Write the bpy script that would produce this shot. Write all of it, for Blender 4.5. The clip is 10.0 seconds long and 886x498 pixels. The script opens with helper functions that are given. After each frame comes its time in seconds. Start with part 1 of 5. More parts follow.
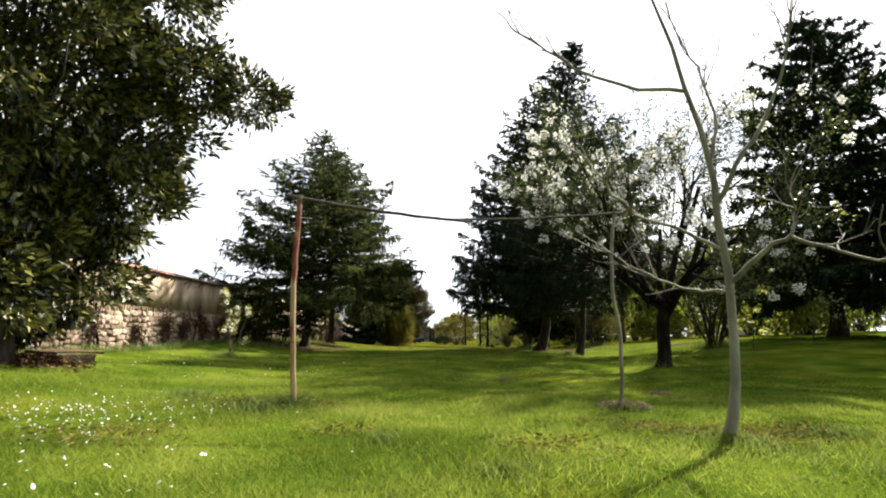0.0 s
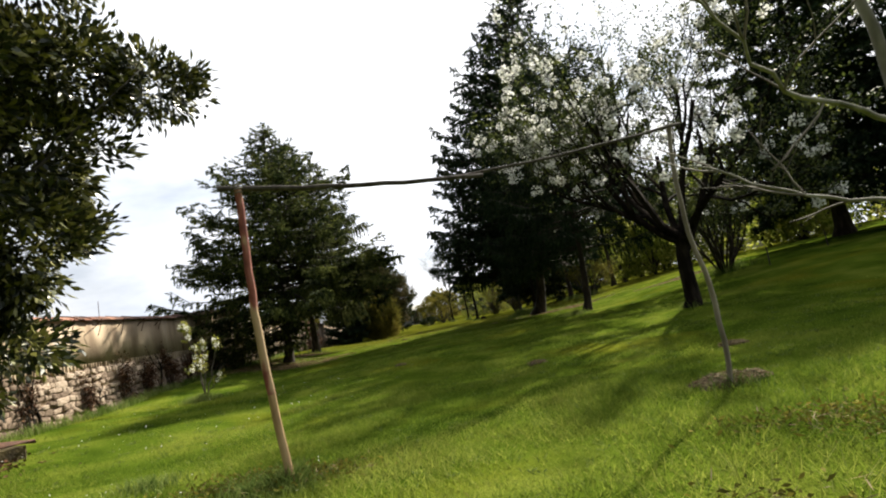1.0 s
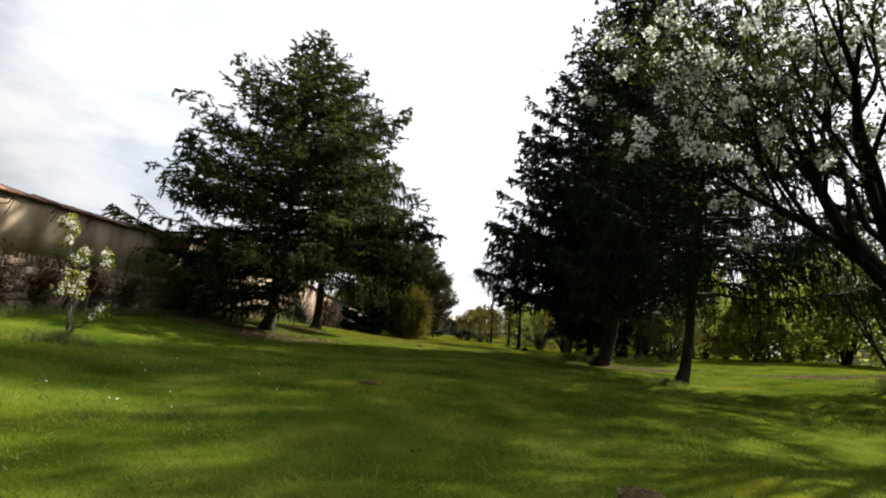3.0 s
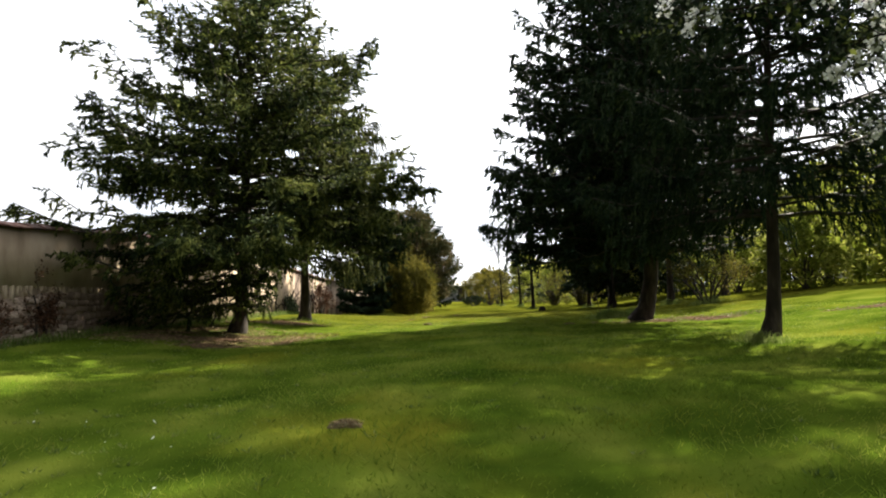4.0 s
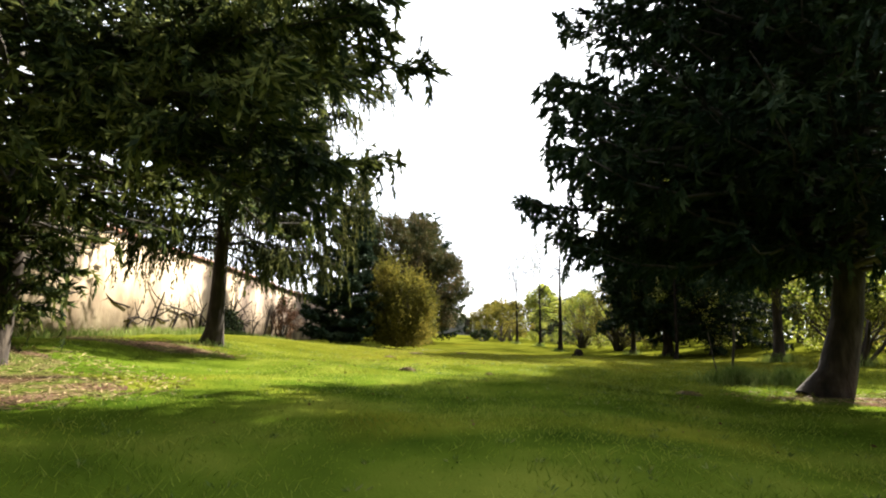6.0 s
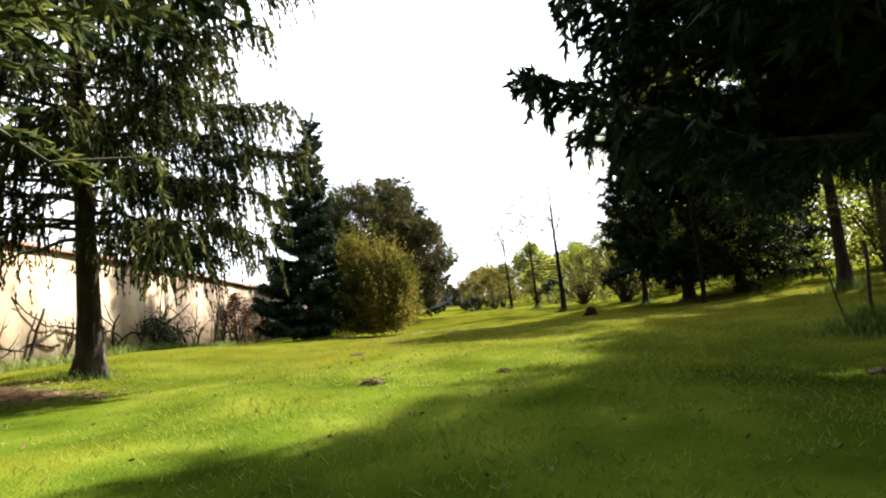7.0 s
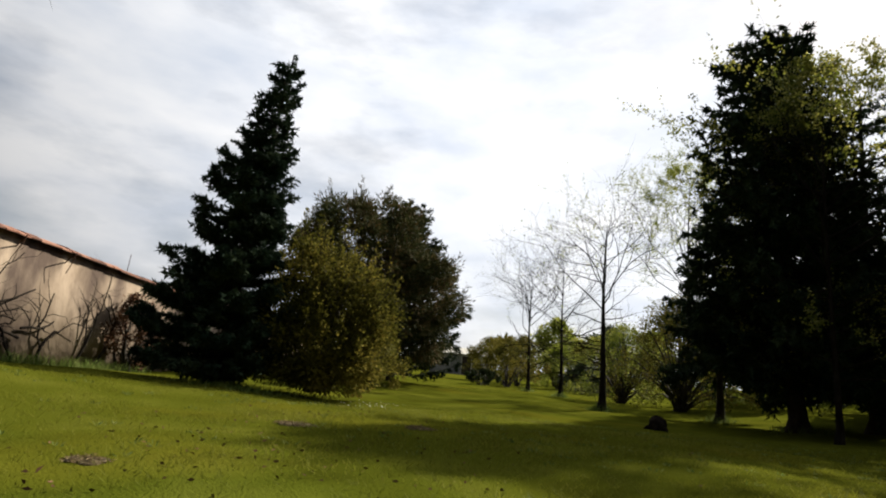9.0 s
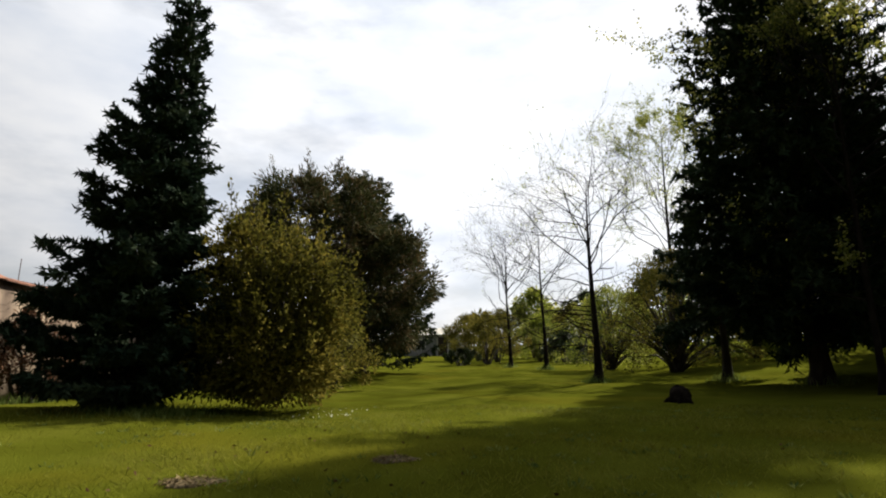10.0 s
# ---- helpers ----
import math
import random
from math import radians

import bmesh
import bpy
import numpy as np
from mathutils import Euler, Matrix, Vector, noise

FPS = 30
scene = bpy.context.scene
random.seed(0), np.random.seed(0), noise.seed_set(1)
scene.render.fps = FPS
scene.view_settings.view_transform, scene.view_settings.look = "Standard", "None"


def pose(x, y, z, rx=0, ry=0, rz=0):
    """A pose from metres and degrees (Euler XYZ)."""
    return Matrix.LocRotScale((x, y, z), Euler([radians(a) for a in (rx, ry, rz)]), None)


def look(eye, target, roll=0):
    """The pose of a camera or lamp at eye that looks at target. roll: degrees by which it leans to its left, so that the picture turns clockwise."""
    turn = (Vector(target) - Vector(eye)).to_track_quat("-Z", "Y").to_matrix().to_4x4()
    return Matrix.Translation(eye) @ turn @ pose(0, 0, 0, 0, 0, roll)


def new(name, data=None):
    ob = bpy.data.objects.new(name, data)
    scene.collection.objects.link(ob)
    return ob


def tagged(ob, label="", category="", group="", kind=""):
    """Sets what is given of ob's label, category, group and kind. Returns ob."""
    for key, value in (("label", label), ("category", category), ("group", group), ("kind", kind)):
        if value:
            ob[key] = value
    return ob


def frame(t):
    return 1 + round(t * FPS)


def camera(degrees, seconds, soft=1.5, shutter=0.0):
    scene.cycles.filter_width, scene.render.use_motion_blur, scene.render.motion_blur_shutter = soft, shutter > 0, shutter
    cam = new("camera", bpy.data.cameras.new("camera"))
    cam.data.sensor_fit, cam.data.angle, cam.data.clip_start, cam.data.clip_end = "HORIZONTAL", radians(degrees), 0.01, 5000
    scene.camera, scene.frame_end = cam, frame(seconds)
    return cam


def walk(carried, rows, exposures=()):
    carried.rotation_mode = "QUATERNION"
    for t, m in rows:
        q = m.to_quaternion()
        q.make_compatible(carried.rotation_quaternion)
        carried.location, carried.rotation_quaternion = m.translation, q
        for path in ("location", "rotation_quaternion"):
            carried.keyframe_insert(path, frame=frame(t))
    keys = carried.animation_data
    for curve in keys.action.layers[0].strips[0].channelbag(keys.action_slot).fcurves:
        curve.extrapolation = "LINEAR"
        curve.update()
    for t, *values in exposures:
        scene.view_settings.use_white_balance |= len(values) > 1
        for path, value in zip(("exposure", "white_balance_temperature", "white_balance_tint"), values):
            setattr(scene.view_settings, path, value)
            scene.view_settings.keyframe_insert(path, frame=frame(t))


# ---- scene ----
cam = camera(75.8, 10.0, 2.0)
PATH = [
    (0, (0.437, 4.994, 0.593), (0.313, 6.966, 0.901), 0.7),
    (0.5, (0.065, 5.862, 0.781), (0.017, 7.835, 1.101), -0.0),
    (0.8, (-0.097, 6.422, 0.85), (-0.087, 8.411, 1.058), -15.8),
    (1, (-0.075, 6.856, 0.878), (-0.088, 8.844, 1.096), -11.3),
    (1.2, (0.006, 7.338, 0.877), (-0.031, 9.322, 1.122), -3.9),
    (1.5, (0.198, 8.081, 0.807), (0.07, 10.063, 1.046), 8.2),
    (1.7, (0.319, 8.579, 0.75), (0.074, 10.549, 0.992), 14.3),
    (1.8, (0.335, 8.835, 0.734), (0.069, 10.804, 0.968), 14.8),
    (2, (0.275, 9.354, 0.707), (0.108, 11.337, 0.909), -4.9),
    (2.2, (0.208, 9.894, 0.684), (0.061, 11.878, 0.881), -8.4),
    (2.5, (0.143, 10.742, 0.652), (-0.045, 12.721, 0.876), 0.3),
    (2.7, (0.114, 11.319, 0.66), (-0.117, 13.286, 0.935), 7.5),
    (3.8, (-0.23, 14.527, 0.879), (-0.445, 16.504, 1.087), -2.6),
    (4, (-0.296, 15.137, 0.892), (-0.515, 17.119, 1.053), -2.0),
    (4.5, (-0.459, 16.762, 0.897), (-0.682, 18.738, 1.107), -1.8),
    (5, (-0.605, 18.5, 0.869), (-0.864, 20.473, 1.066), -0.2),
    (5.2, (-0.657, 19.221, 0.851), (-0.91, 21.198, 1.014), 0.3),
    (6.3, (-1.06, 23.36, 0.74), (-1.319, 25.321, 1.037), 2.6),
    (6.5, (-1.12, 24.034, 0.752), (-1.352, 26.007, 0.989), -3.6),
    (7, (-1.27, 25.751, 0.8), (-1.459, 27.734, 0.978), -5.5),
    (7.5, (-1.37, 27.393, 0.732), (-1.572, 29.372, 0.938), -0.2),
    (8, (-1.31, 28.969, 0.681), (-1.619, 30.929, 0.932), 5.3),
    (8.5, (-1.344, 30.411, 0.705), (-1.61, 32.369, 1.015), 2.3),
    (9, (-1.391, 31.741, 0.744), (-1.672, 33.681, 1.142), 5.4),
    (9.5, (-1.515, 32.778, 0.797), (-1.763, 34.736, 1.124), 1.6),
    (10, (-1.653, 33.792, 0.839), (-1.812, 35.757, 1.178), -0.8),
]
EXPOSURES = [(0, 1.6), (1.0, 1.08), (1.5, 1.1), (2.5, 0.85), (4.0, 1.75), (5.0, 2.45), (6.5, 2.25), (7.5, 1.85), (8.0, 1.08), (8.5, 0.92), (9.0, 0.56), (9.5, 0.32), (10.0, 0.62)]
walk(cam, [(t, look(eye, target, roll)) for t, eye, target, roll in PATH], EXPOSURES)

# ---- light ----
SUN_AZ, SUN_EL = radians(36), radians(38.5)      # azimuth from +y towards +x
SUN_DIR = Vector((math.cos(SUN_EL) * math.sin(SUN_AZ), math.cos(SUN_EL) * math.cos(SUN_AZ), math.sin(SUN_EL)))


def link(nt, a, b):
    nt.links.new(a, b)


def make_world():
    world = bpy.data.worlds.new("sky")
    scene.world = world
    world.use_nodes = True
    nt = world.node_tree
    nt.nodes.clear()
    out = nt.nodes.new("ShaderNodeOutputWorld")
    bg = nt.nodes.new("ShaderNodeBackground")
    sky = nt.nodes.new("ShaderNodeTexSky")
    sky.sky_type = "NISHITA"
    sky.sun_disc = False
    sky.sun_elevation, sky.sun_rotation = SUN_EL, SUN_AZ
    sky.dust_density = 2.0
    # broken spring cloud over the whole dome
    co = nt.nodes.new("ShaderNodeTexCoord")
    scale = nt.nodes.new("ShaderNodeMapping")
    scale.inputs["Scale"].default_value = (1.0, 1.0, 2.6)
    clouds = nt.nodes.new("ShaderNodeTexNoise")
    clouds.inputs["Scale"].default_value = 2.3
    clouds.inputs["Detail"].default_value = 7
    clouds.inputs["Roughness"].default_value = 0.55
    cover = nt.nodes.new("ShaderNodeValToRGB")
    cover.color_ramp.elements[0].position = 0.34
    cover.color_ramp.elements[1].position = 0.5
    cover.color_ramp.elements[0].color = (0.5, 0.5, 0.5, 1)
    fine = nt.nodes.new("ShaderNodeTexNoise")
    fine.inputs["Scale"].default_value = 5.0
    fine.inputs["Detail"].default_value = 6
    white = nt.nodes.new("ShaderNodeValToRGB")
    white.color_ramp.elements[0].position = 0.3
    white.color_ramp.elements[0].color = (6.5, 7.0, 7.9, 1)
    white.color_ramp.elements[1].position = 0.7
    white.color_ramp.elements[1].color = (9.6, 9.6, 9.7, 1)
    # cloud thins and glows towards the sun
    dot = nt.nodes.new("ShaderNodeVectorMath")
    dot.operation = "DOT_PRODUCT"
    norm = nt.nodes.new("ShaderNodeVectorMath")
    norm.operation = "NORMALIZE"
    dot.inputs[1].default_value = SUN_DIR
    glow = nt.nodes.new("ShaderNodeMapRange")
    glow.interpolation_type = "SMOOTHSTEP"
    glow.inputs["From Min"].default_value, glow.inputs["From Max"].default_value = -0.35, 0.8
    glow.inputs["To Min"].default_value, glow.inputs["To Max"].default_value = 0.22, 1.9
    bright = nt.nodes.new("ShaderNodeVectorMath")
    bright.operation = "SCALE"
    mix = nt.nodes.new("ShaderNodeMixRGB")
    link(nt, co.outputs["Generated"], scale.inputs["Vector"])
    link(nt, co.outputs["Generated"], norm.inputs[0])
    link(nt, norm.outputs[0], dot.inputs[0])
    link(nt, dot.outputs["Value"], glow.inputs[0])
    link(nt, scale.outputs[0], clouds.inputs["Vector"])
    link(nt, scale.outputs[0], fine.inputs["Vector"])
    link(nt, clouds.outputs[0], cover.inputs[0])
    link(nt, fine.outputs[0], white.inputs[0])
    link(nt, cover.outputs[0], mix.inputs[0])
    link(nt, sky.outputs[0], mix.inputs[1])
    link(nt, white.outputs[0], bright.inputs[0])
    link(nt, glow.outputs[0], bright.inputs["Scale"])
    link(nt, bright.outputs[0], mix.inputs[2])
    link(nt, mix.outputs[0], bg.inputs["Color"])
    bg.inputs["Strength"].default_value = 0.044
    link(nt, bg.outputs[0], out.inputs[0])


make_world()
sun = new("sun", bpy.data.lights.new("sun", "SUN"))
sun.data.energy, sun.data.angle, sun.data.color = 6.0, radians(1.2), (1.0, 0.93, 0.78)
sun.matrix_world = look((0, 0, 60), Vector((0, 0, 60)) - SUN_DIR)

# ---- materials ----


def material(name, colours, scale=3.0, rough=0.8, detail=6.0, bump=0.0, bump_scale=30.0, island=0.0, translucent=0.0,
             stretch=(1, 1, 1), spec=0.3, positions=None, second=None, per_object=0.0, dry=None):
    """A noise-mottled surface. colours: dark to light. island: how far each leaf or blade differs. second: (scale,
    colour, from, to) a coarser stain.
    dry: (y from, y to, share, colour) drier growth towards the far end of the garden, with some shade put into its
    colour."""
    m = bpy.data.materials.new(name)
    m.use_nodes = True
    nt = m.node_tree
    bsdf = nt.nodes["Principled BSDF"]
    out = nt.nodes["Material Output"]
    co = nt.nodes.new("ShaderNodeTexCoord")
    mp = nt.nodes.new("ShaderNodeMapping")
    mp.inputs["Scale"].default_value = stretch
    link(nt, co.outputs["Object"], mp.inputs["Vector"])
    noise_node = nt.nodes.new("ShaderNodeTexNoise")
    noise_node.inputs["Scale"].default_value = scale
    noise_node.inputs["Detail"].default_value = detail
    link(nt, mp.outputs[0], noise_node.inputs["Vector"])
    ramp = nt.nodes.new("ShaderNodeValToRGB")
    el = ramp.color_ramp.elements
    n = len(colours)
    positions = positions or [0.3 + 0.4 * k / (n - 1) for k in range(n)]
    while len(el) < n:
        el.new(0.5)
    for e, p, c in zip(el, positions, colours):
        e.position, e.color = p, (*c, 1)
    fac = noise_node.outputs[0]
    if island or per_object:
        if island:
            geo = nt.nodes.new("ShaderNodeNewGeometry")
            rnd = geo.outputs["Random Per Island"]
        else:
            rnd = nt.nodes.new("ShaderNodeObjectInfo").outputs["Random"]
        k = island or per_object
        mul = nt.nodes.new("ShaderNodeMath")
        mul.operation = "MULTIPLY_ADD"
        link(nt, rnd, mul.inputs[0])
        mul.inputs[1].default_value, mul.inputs[2].default_value = k, -k / 2
        add = nt.nodes.new("ShaderNodeMath")
        add.operation = "ADD"
        link(nt, fac, add.inputs[0])
        link(nt, mul.outputs[0], add.inputs[1])
        fac = add.outputs[0]
    link(nt, fac, ramp.inputs[0])
    col = ramp.outputs[0]
    if second:
        sc2, c2, lo, hi = second
        n2 = nt.nodes.new("ShaderNodeTexNoise")
        n2.inputs["Scale"].default_value, n2.inputs["Detail"].default_value = sc2, 5
        link(nt, mp.outputs[0], n2.inputs["Vector"])
        r2 = nt.nodes.new("ShaderNodeMapRange")
        r2.inputs["From Min"].default_value, r2.inputs["From Max"].default_value = lo, hi
        link(nt, n2.outputs[0], r2.inputs[0])
        mx = nt.nodes.new("ShaderNodeMixRGB")
        link(nt, r2.outputs[0], mx.inputs[0])
        link(nt, col, mx.inputs[1])
        mx.inputs[2].default_value = (*c2, 1)
        col = mx.outputs[0]
    # drier tone along y, also darkened in place of dimmer light
    if dry:
        sep = nt.nodes.new("ShaderNodeSeparateXYZ")
        link(nt, co.outputs["Object"], sep.inputs[0])
        far = nt.nodes.new("ShaderNodeMapRange")
        far.inputs["From Min"].default_value, far.inputs["From Max"].default_value = dry[0], dry[1]
        far.inputs["To Min"].default_value, far.inputs["To Max"].default_value = 0.0, dry[2]
        link(nt, sep.outputs["Y"], far.inputs[0])
        md = nt.nodes.new("ShaderNodeMixRGB")
        link(nt, far.outputs[0], md.inputs[0])
        link(nt, col, md.inputs[1])
        md.inputs[2].default_value = (*dry[3], 1)
        col = md.outputs[0]
    link(nt, col, bsdf.inputs["Base Color"])
    bsdf.inputs["Roughness"].default_value = rough
    bsdf.inputs["Specular IOR Level"].default_value = spec
    if bump:
        nb = nt.nodes.new("ShaderNodeTexNoise")
        nb.inputs["Scale"].default_value, nb.inputs["Detail"].default_value = bump_scale, 6
        link(nt, mp.outputs[0], nb.inputs["Vector"])
        bp = nt.nodes.new("ShaderNodeBump")
        bp.inputs["Strength"].default_value, bp.inputs["Distance"].default_value = 1.0, bump
        link(nt, nb.outputs[0], bp.inputs["Height"])
        link(nt, bp.outputs[0], bsdf.inputs["Normal"])
    if translucent:
        tr = nt.nodes.new("ShaderNodeBsdfTranslucent")
        link(nt, col, tr.inputs["Color"])
        ms = nt.nodes.new("ShaderNodeMixShader")
        ms.inputs[0].default_value = translucent
        link(nt, bsdf.outputs[0], ms.inputs[1])
        link(nt, tr.outputs[0], ms.inputs[2])
        link(nt, ms.outputs[0], out.inputs["Surface"])
    return m


M = {}
# past y=29 lawn and blades turn olive; their colour also carries some shade
M["lawn"] = material("lawn", [(0.024, 0.045, 0.004), (0.056, 0.085, 0.008), (0.108, 0.13, 0.018)], 0.9, 1.0, 8, bump=0.014, bump_scale=60, spec=0.0,
                     second=(0.35, (0.135, 0.127, 0.012), 0.55, 0.8), dry=(29, 36, 0.58, (0.062, 0.053, 0.005)))
M["blade"] = material("grass blade", [(0.064, 0.108, 0.01), (0.132, 0.182, 0.02), (0.235, 0.262, 0.048)], 0.6, 0.75, 3, island=0.4, translucent=0.5, spec=0.06,
                      second=(0.4, (0.195, 0.18, 0.018), 0.58, 0.82), dry=(29, 36, 0.58, (0.135, 0.11, 0.011)))
M["weed"] = material("weed leaf", [(0.05, 0.085, 0.02), (0.105, 0.15, 0.04), (0.2, 0.225, 0.075)], 1.5, 0.7, 3, island=0.5, translucent=0.4, spec=0.08)
M["tall_blade"] = material("tall grass", [(0.06, 0.1, 0.018), (0.12, 0.17, 0.035), (0.22, 0.255, 0.08)], 0.8, 0.8, 3, island=0.4, translucent=0.35, spec=0.08)
M["straw"] = material("dead grass", [(0.09, 0.06, 0.026), (0.19, 0.13, 0.06), (0.29, 0.21, 0.105)], 5, 0.8, 4, island=0.6)
M["petal"] = material("white petal", [(0.62, 0.63, 0.55), (0.8, 0.8, 0.76), (0.86, 0.86, 0.84)], 6, 0.6, 3, island=0.4, translucent=0.45)
M["spruce"] = material("spruce needles", [(0.007, 0.015, 0.008), (0.018, 0.032, 0.015), (0.048, 0.066, 0.03)], 2.2, 0.65, 4, island=0.25, translucent=0.1, spec=0.02)
M["spruce_light"] = material("light spruce needles", [(0.011, 0.018, 0.008), (0.04, 0.057, 0.018), (0.17, 0.185, 0.05)], 1.4, 0.65, 4, island=0.34, translucent=0.3, spec=0.03)
M["spruce_brown"] = material("brownish spruce needles", [(0.009, 0.013, 0.005), (0.03, 0.038, 0.013), (0.11, 0.112, 0.034)], 1.5, 0.7, 4, island=0.3, translucent=0.26, spec=0.02)
M["blue_spruce"] = material("blue spruce needles", [(0.009, 0.018, 0.011), (0.019, 0.034, 0.02), (0.05, 0.068, 0.038)], 2.2, 0.65, 4, island=0.22, translucent=0.1, spec=0.02)
M["pine"] = material("pine needles", [(0.026, 0.034, 0.012), (0.056, 0.064, 0.02), (0.14, 0.095, 0.042)], 0.8, 0.75, 4, island=0.4, translucent=0.14, spec=0.06)
M["evergreen"] = material("glossy evergreen leaf", [(0.01, 0.015, 0.005), (0.04, 0.05, 0.013), (0.17, 0.165, 0.04)], 1.3, 0.34, 4, island=0.75, translucent=0.07, spec=0.4)
M["shrub"] = material("olive shrub leaf", [(0.05, 0.05, 0.01), (0.11, 0.105, 0.018), (0.23, 0.185, 0.035)], 0.8, 0.8, 4, island=0.3, translucent=0.3, spec=0.03)
M["spring_leaf"] = material("young leaf", [(0.1, 0.13, 0.015), (0.2, 0.235, 0.03), (0.34, 0.34, 0.075)], 0.6, 0.6, 4, island=0.5, translucent=0.5, spec=0.1)
M["pear_leaf"] = material("dark young pear leaf", [(0.018, 0.028, 0.008), (0.042, 0.06, 0.013), (0.11, 0.13, 0.03)], 0.8, 0.55, 4, island=0.6, translucent=0.3)
M["brown_leaf"] = material("dead brown climber leaf", [(0.04, 0.02, 0.012), (0.085, 0.043, 0.026), (0.15, 0.085, 0.05)], 3, 0.85, 4, island=0.5, spec=0.03)
M["yellow_leaf"] = material("yellow-green young leaf", [(0.09, 0.11, 0.016), (0.18, 0.19, 0.028), (0.3, 0.28, 0.06)], 0.6, 0.5, 4, island=0.5, translucent=0.5)
M["hedge_leaf"] = material("hedge leaf", [(0.018, 0.028, 0.012), (0.035, 0.055, 0.018), (0.075, 0.1, 0.03)], 0.7, 0.6, 4, island=0.6, translucent=0.2)
M["bark"] = material("dark bark", [(0.012, 0.009, 0.007), (0.03, 0.022, 0.017), (0.065, 0.05, 0.039)], 9, 0.95, 8, bump=0.02, bump_scale=22, stretch=(1, 1, 0.3))
M["dark_bark"] = material("near-black bark", [(0.006, 0.005, 0.004), (0.014, 0.011, 0.009), (0.034, 0.028, 0.022)], 9, 1.0, 8, bump=0.02, bump_scale=22, stretch=(1, 1, 0.3), spec=0.05)
M["grey_bark"] = material("smooth grey bark", [(0.1, 0.095, 0.075), (0.19, 0.18, 0.14), (0.3, 0.29, 0.24)], 6, 0.8, 7, bump=0.004, bump_scale=40, stretch=(1, 1, 0.5), second=(3.5, (0.07, 0.07, 0.045), 0.55, 0.7))
M["twig"] = material("twig bark", [(0.06, 0.05, 0.04), (0.11, 0.095, 0.075), (0.19, 0.17, 0.14)], 8, 0.85, 4)
M["dark_twig"] = material("dark twig", [(0.02, 0.016, 0.013), (0.04, 0.033, 0.026), (0.07, 0.06, 0.05)], 8, 0.9, 4)

# ---- mesh tools ----


def mesh_of(name, verts, faces, mat, smooth=False):
    """A mesh from arrays; faces: (n, 3) or (n, 4) vertex numbers."""
    verts, faces = np.asarray(verts, np.float32), np.asarray(faces, np.int32)
    k = faces.shape[1]
    me = bpy.data.meshes.new(name)
    me.vertices.add(len(verts))
    me.vertices.foreach_set("co", verts.ravel())
    me.loops.add(faces.size)
    me.loops.foreach_set("vertex_index", faces.ravel())
    me.polygons.add(len(faces))
    me.polygons.foreach_set("loop_start", np.arange(0, faces.size, k, dtype=np.int32))
    me.polygons.foreach_set("loop_total", np.full(len(faces), k, np.int32))
    if smooth:
        me.polygons.foreach_set("use_smooth", np.ones(len(faces), bool))
    me.update(calc_edges=True)
    me.materials.append(mat)
    return me


def child(name, me, parent, label=""):
    ob = new(name, me)
    ob.parent = parent
    return tagged(ob, label) if label else ob


def empty(name, x, y, z, label, category, group="", turn=0.0):
    ob = new(name)
    ob.empty_display_size = 0.3
    ob.matrix_world = pose(x, y, z, 0, 0, turn)
    return tagged(ob, label, category, group)


def unit(v):
    return v / np.maximum(np.linalg.norm(v, axis=-1, keepdims=True), 1e-9)


def leaves(p, d, length, width, rng):
    """Diamond leaves: base points p, directions d, lengths and widths. Returns vertices and quads."""
    n = len(p)
    d = unit(d)
    side = unit(np.cross(d, unit(rng.normal(size=(n, 3)))))
    up = np.cross(side, d)
    length, width = np.broadcast_to(length, n)[:, None], np.broadcast_to(width, n)[:, None]
    mid = p + d * length * 0.5 + up * width * 0.25
    v = np.stack([p, mid + side * width * 0.5, p + d * length, mid - side * width * 0.5], 1).reshape(-1, 3)
    return v, np.arange(4 * n).reshape(n, 4)


def needles(p, d, length, width, rng):
    """Needle sprays: thin triangles that taper to their tips."""
    n = len(p)
    d = unit(d)
    side = unit(np.cross(d, unit(rng.normal(size=(n, 3))))) * (np.broadcast_to(width, n) * 0.5)[:, None]
    v = np.stack([p - side, p + side, p + d * np.broadcast_to(length, n)[:, None]], 1).reshape(-1, 3)
    return v, np.arange(3 * n).reshape(n, 3)


def tubes(lines, sides=5):
    """Tapered tubes along polylines: each a list of (point, radius)."""
    vs, fs, base = [], [], 0
    a = np.linspace(0, 2 * np.pi, sides, endpoint=False)
    ca, sa = np.cos(a)[None, :, None], np.sin(a)[None, :, None]
    for pts, rad in lines:
        pts, rad = np.asarray(pts, float), np.asarray(rad, float)
        n = len(pts)
        t = unit(np.gradient(pts, axis=0))
        ref = np.array([1.0, 0.0, 0.0]) if abs(t[0, 2]) > 0.7 else np.array([0.0, 0.0, 1.0])
        u = unit(np.cross(t, ref))
        w = np.cross(t, u)
        ring = pts[:, None, :] + rad[:, None, None] * (ca * u[:, None, :] + sa * w[:, None, :])
        vs.append(ring.reshape(-1, 3))
        i = np.arange(n - 1)[:, None] * sides
        j = np.arange(sides)[None, :]
        k = (j + 1) % sides
        f = np.stack([i + j, i + k, i + sides + k, i + sides + j], -1).reshape(-1, 4) + base
        fs.append(f)
        base += n * sides
        # closed tip
        if sides > 3:
            fs.append(np.array([[base - sides, base - sides + 1, base - sides + 2, base - sides + sides - 1]]))
    return np.concatenate(vs), np.concatenate(fs)


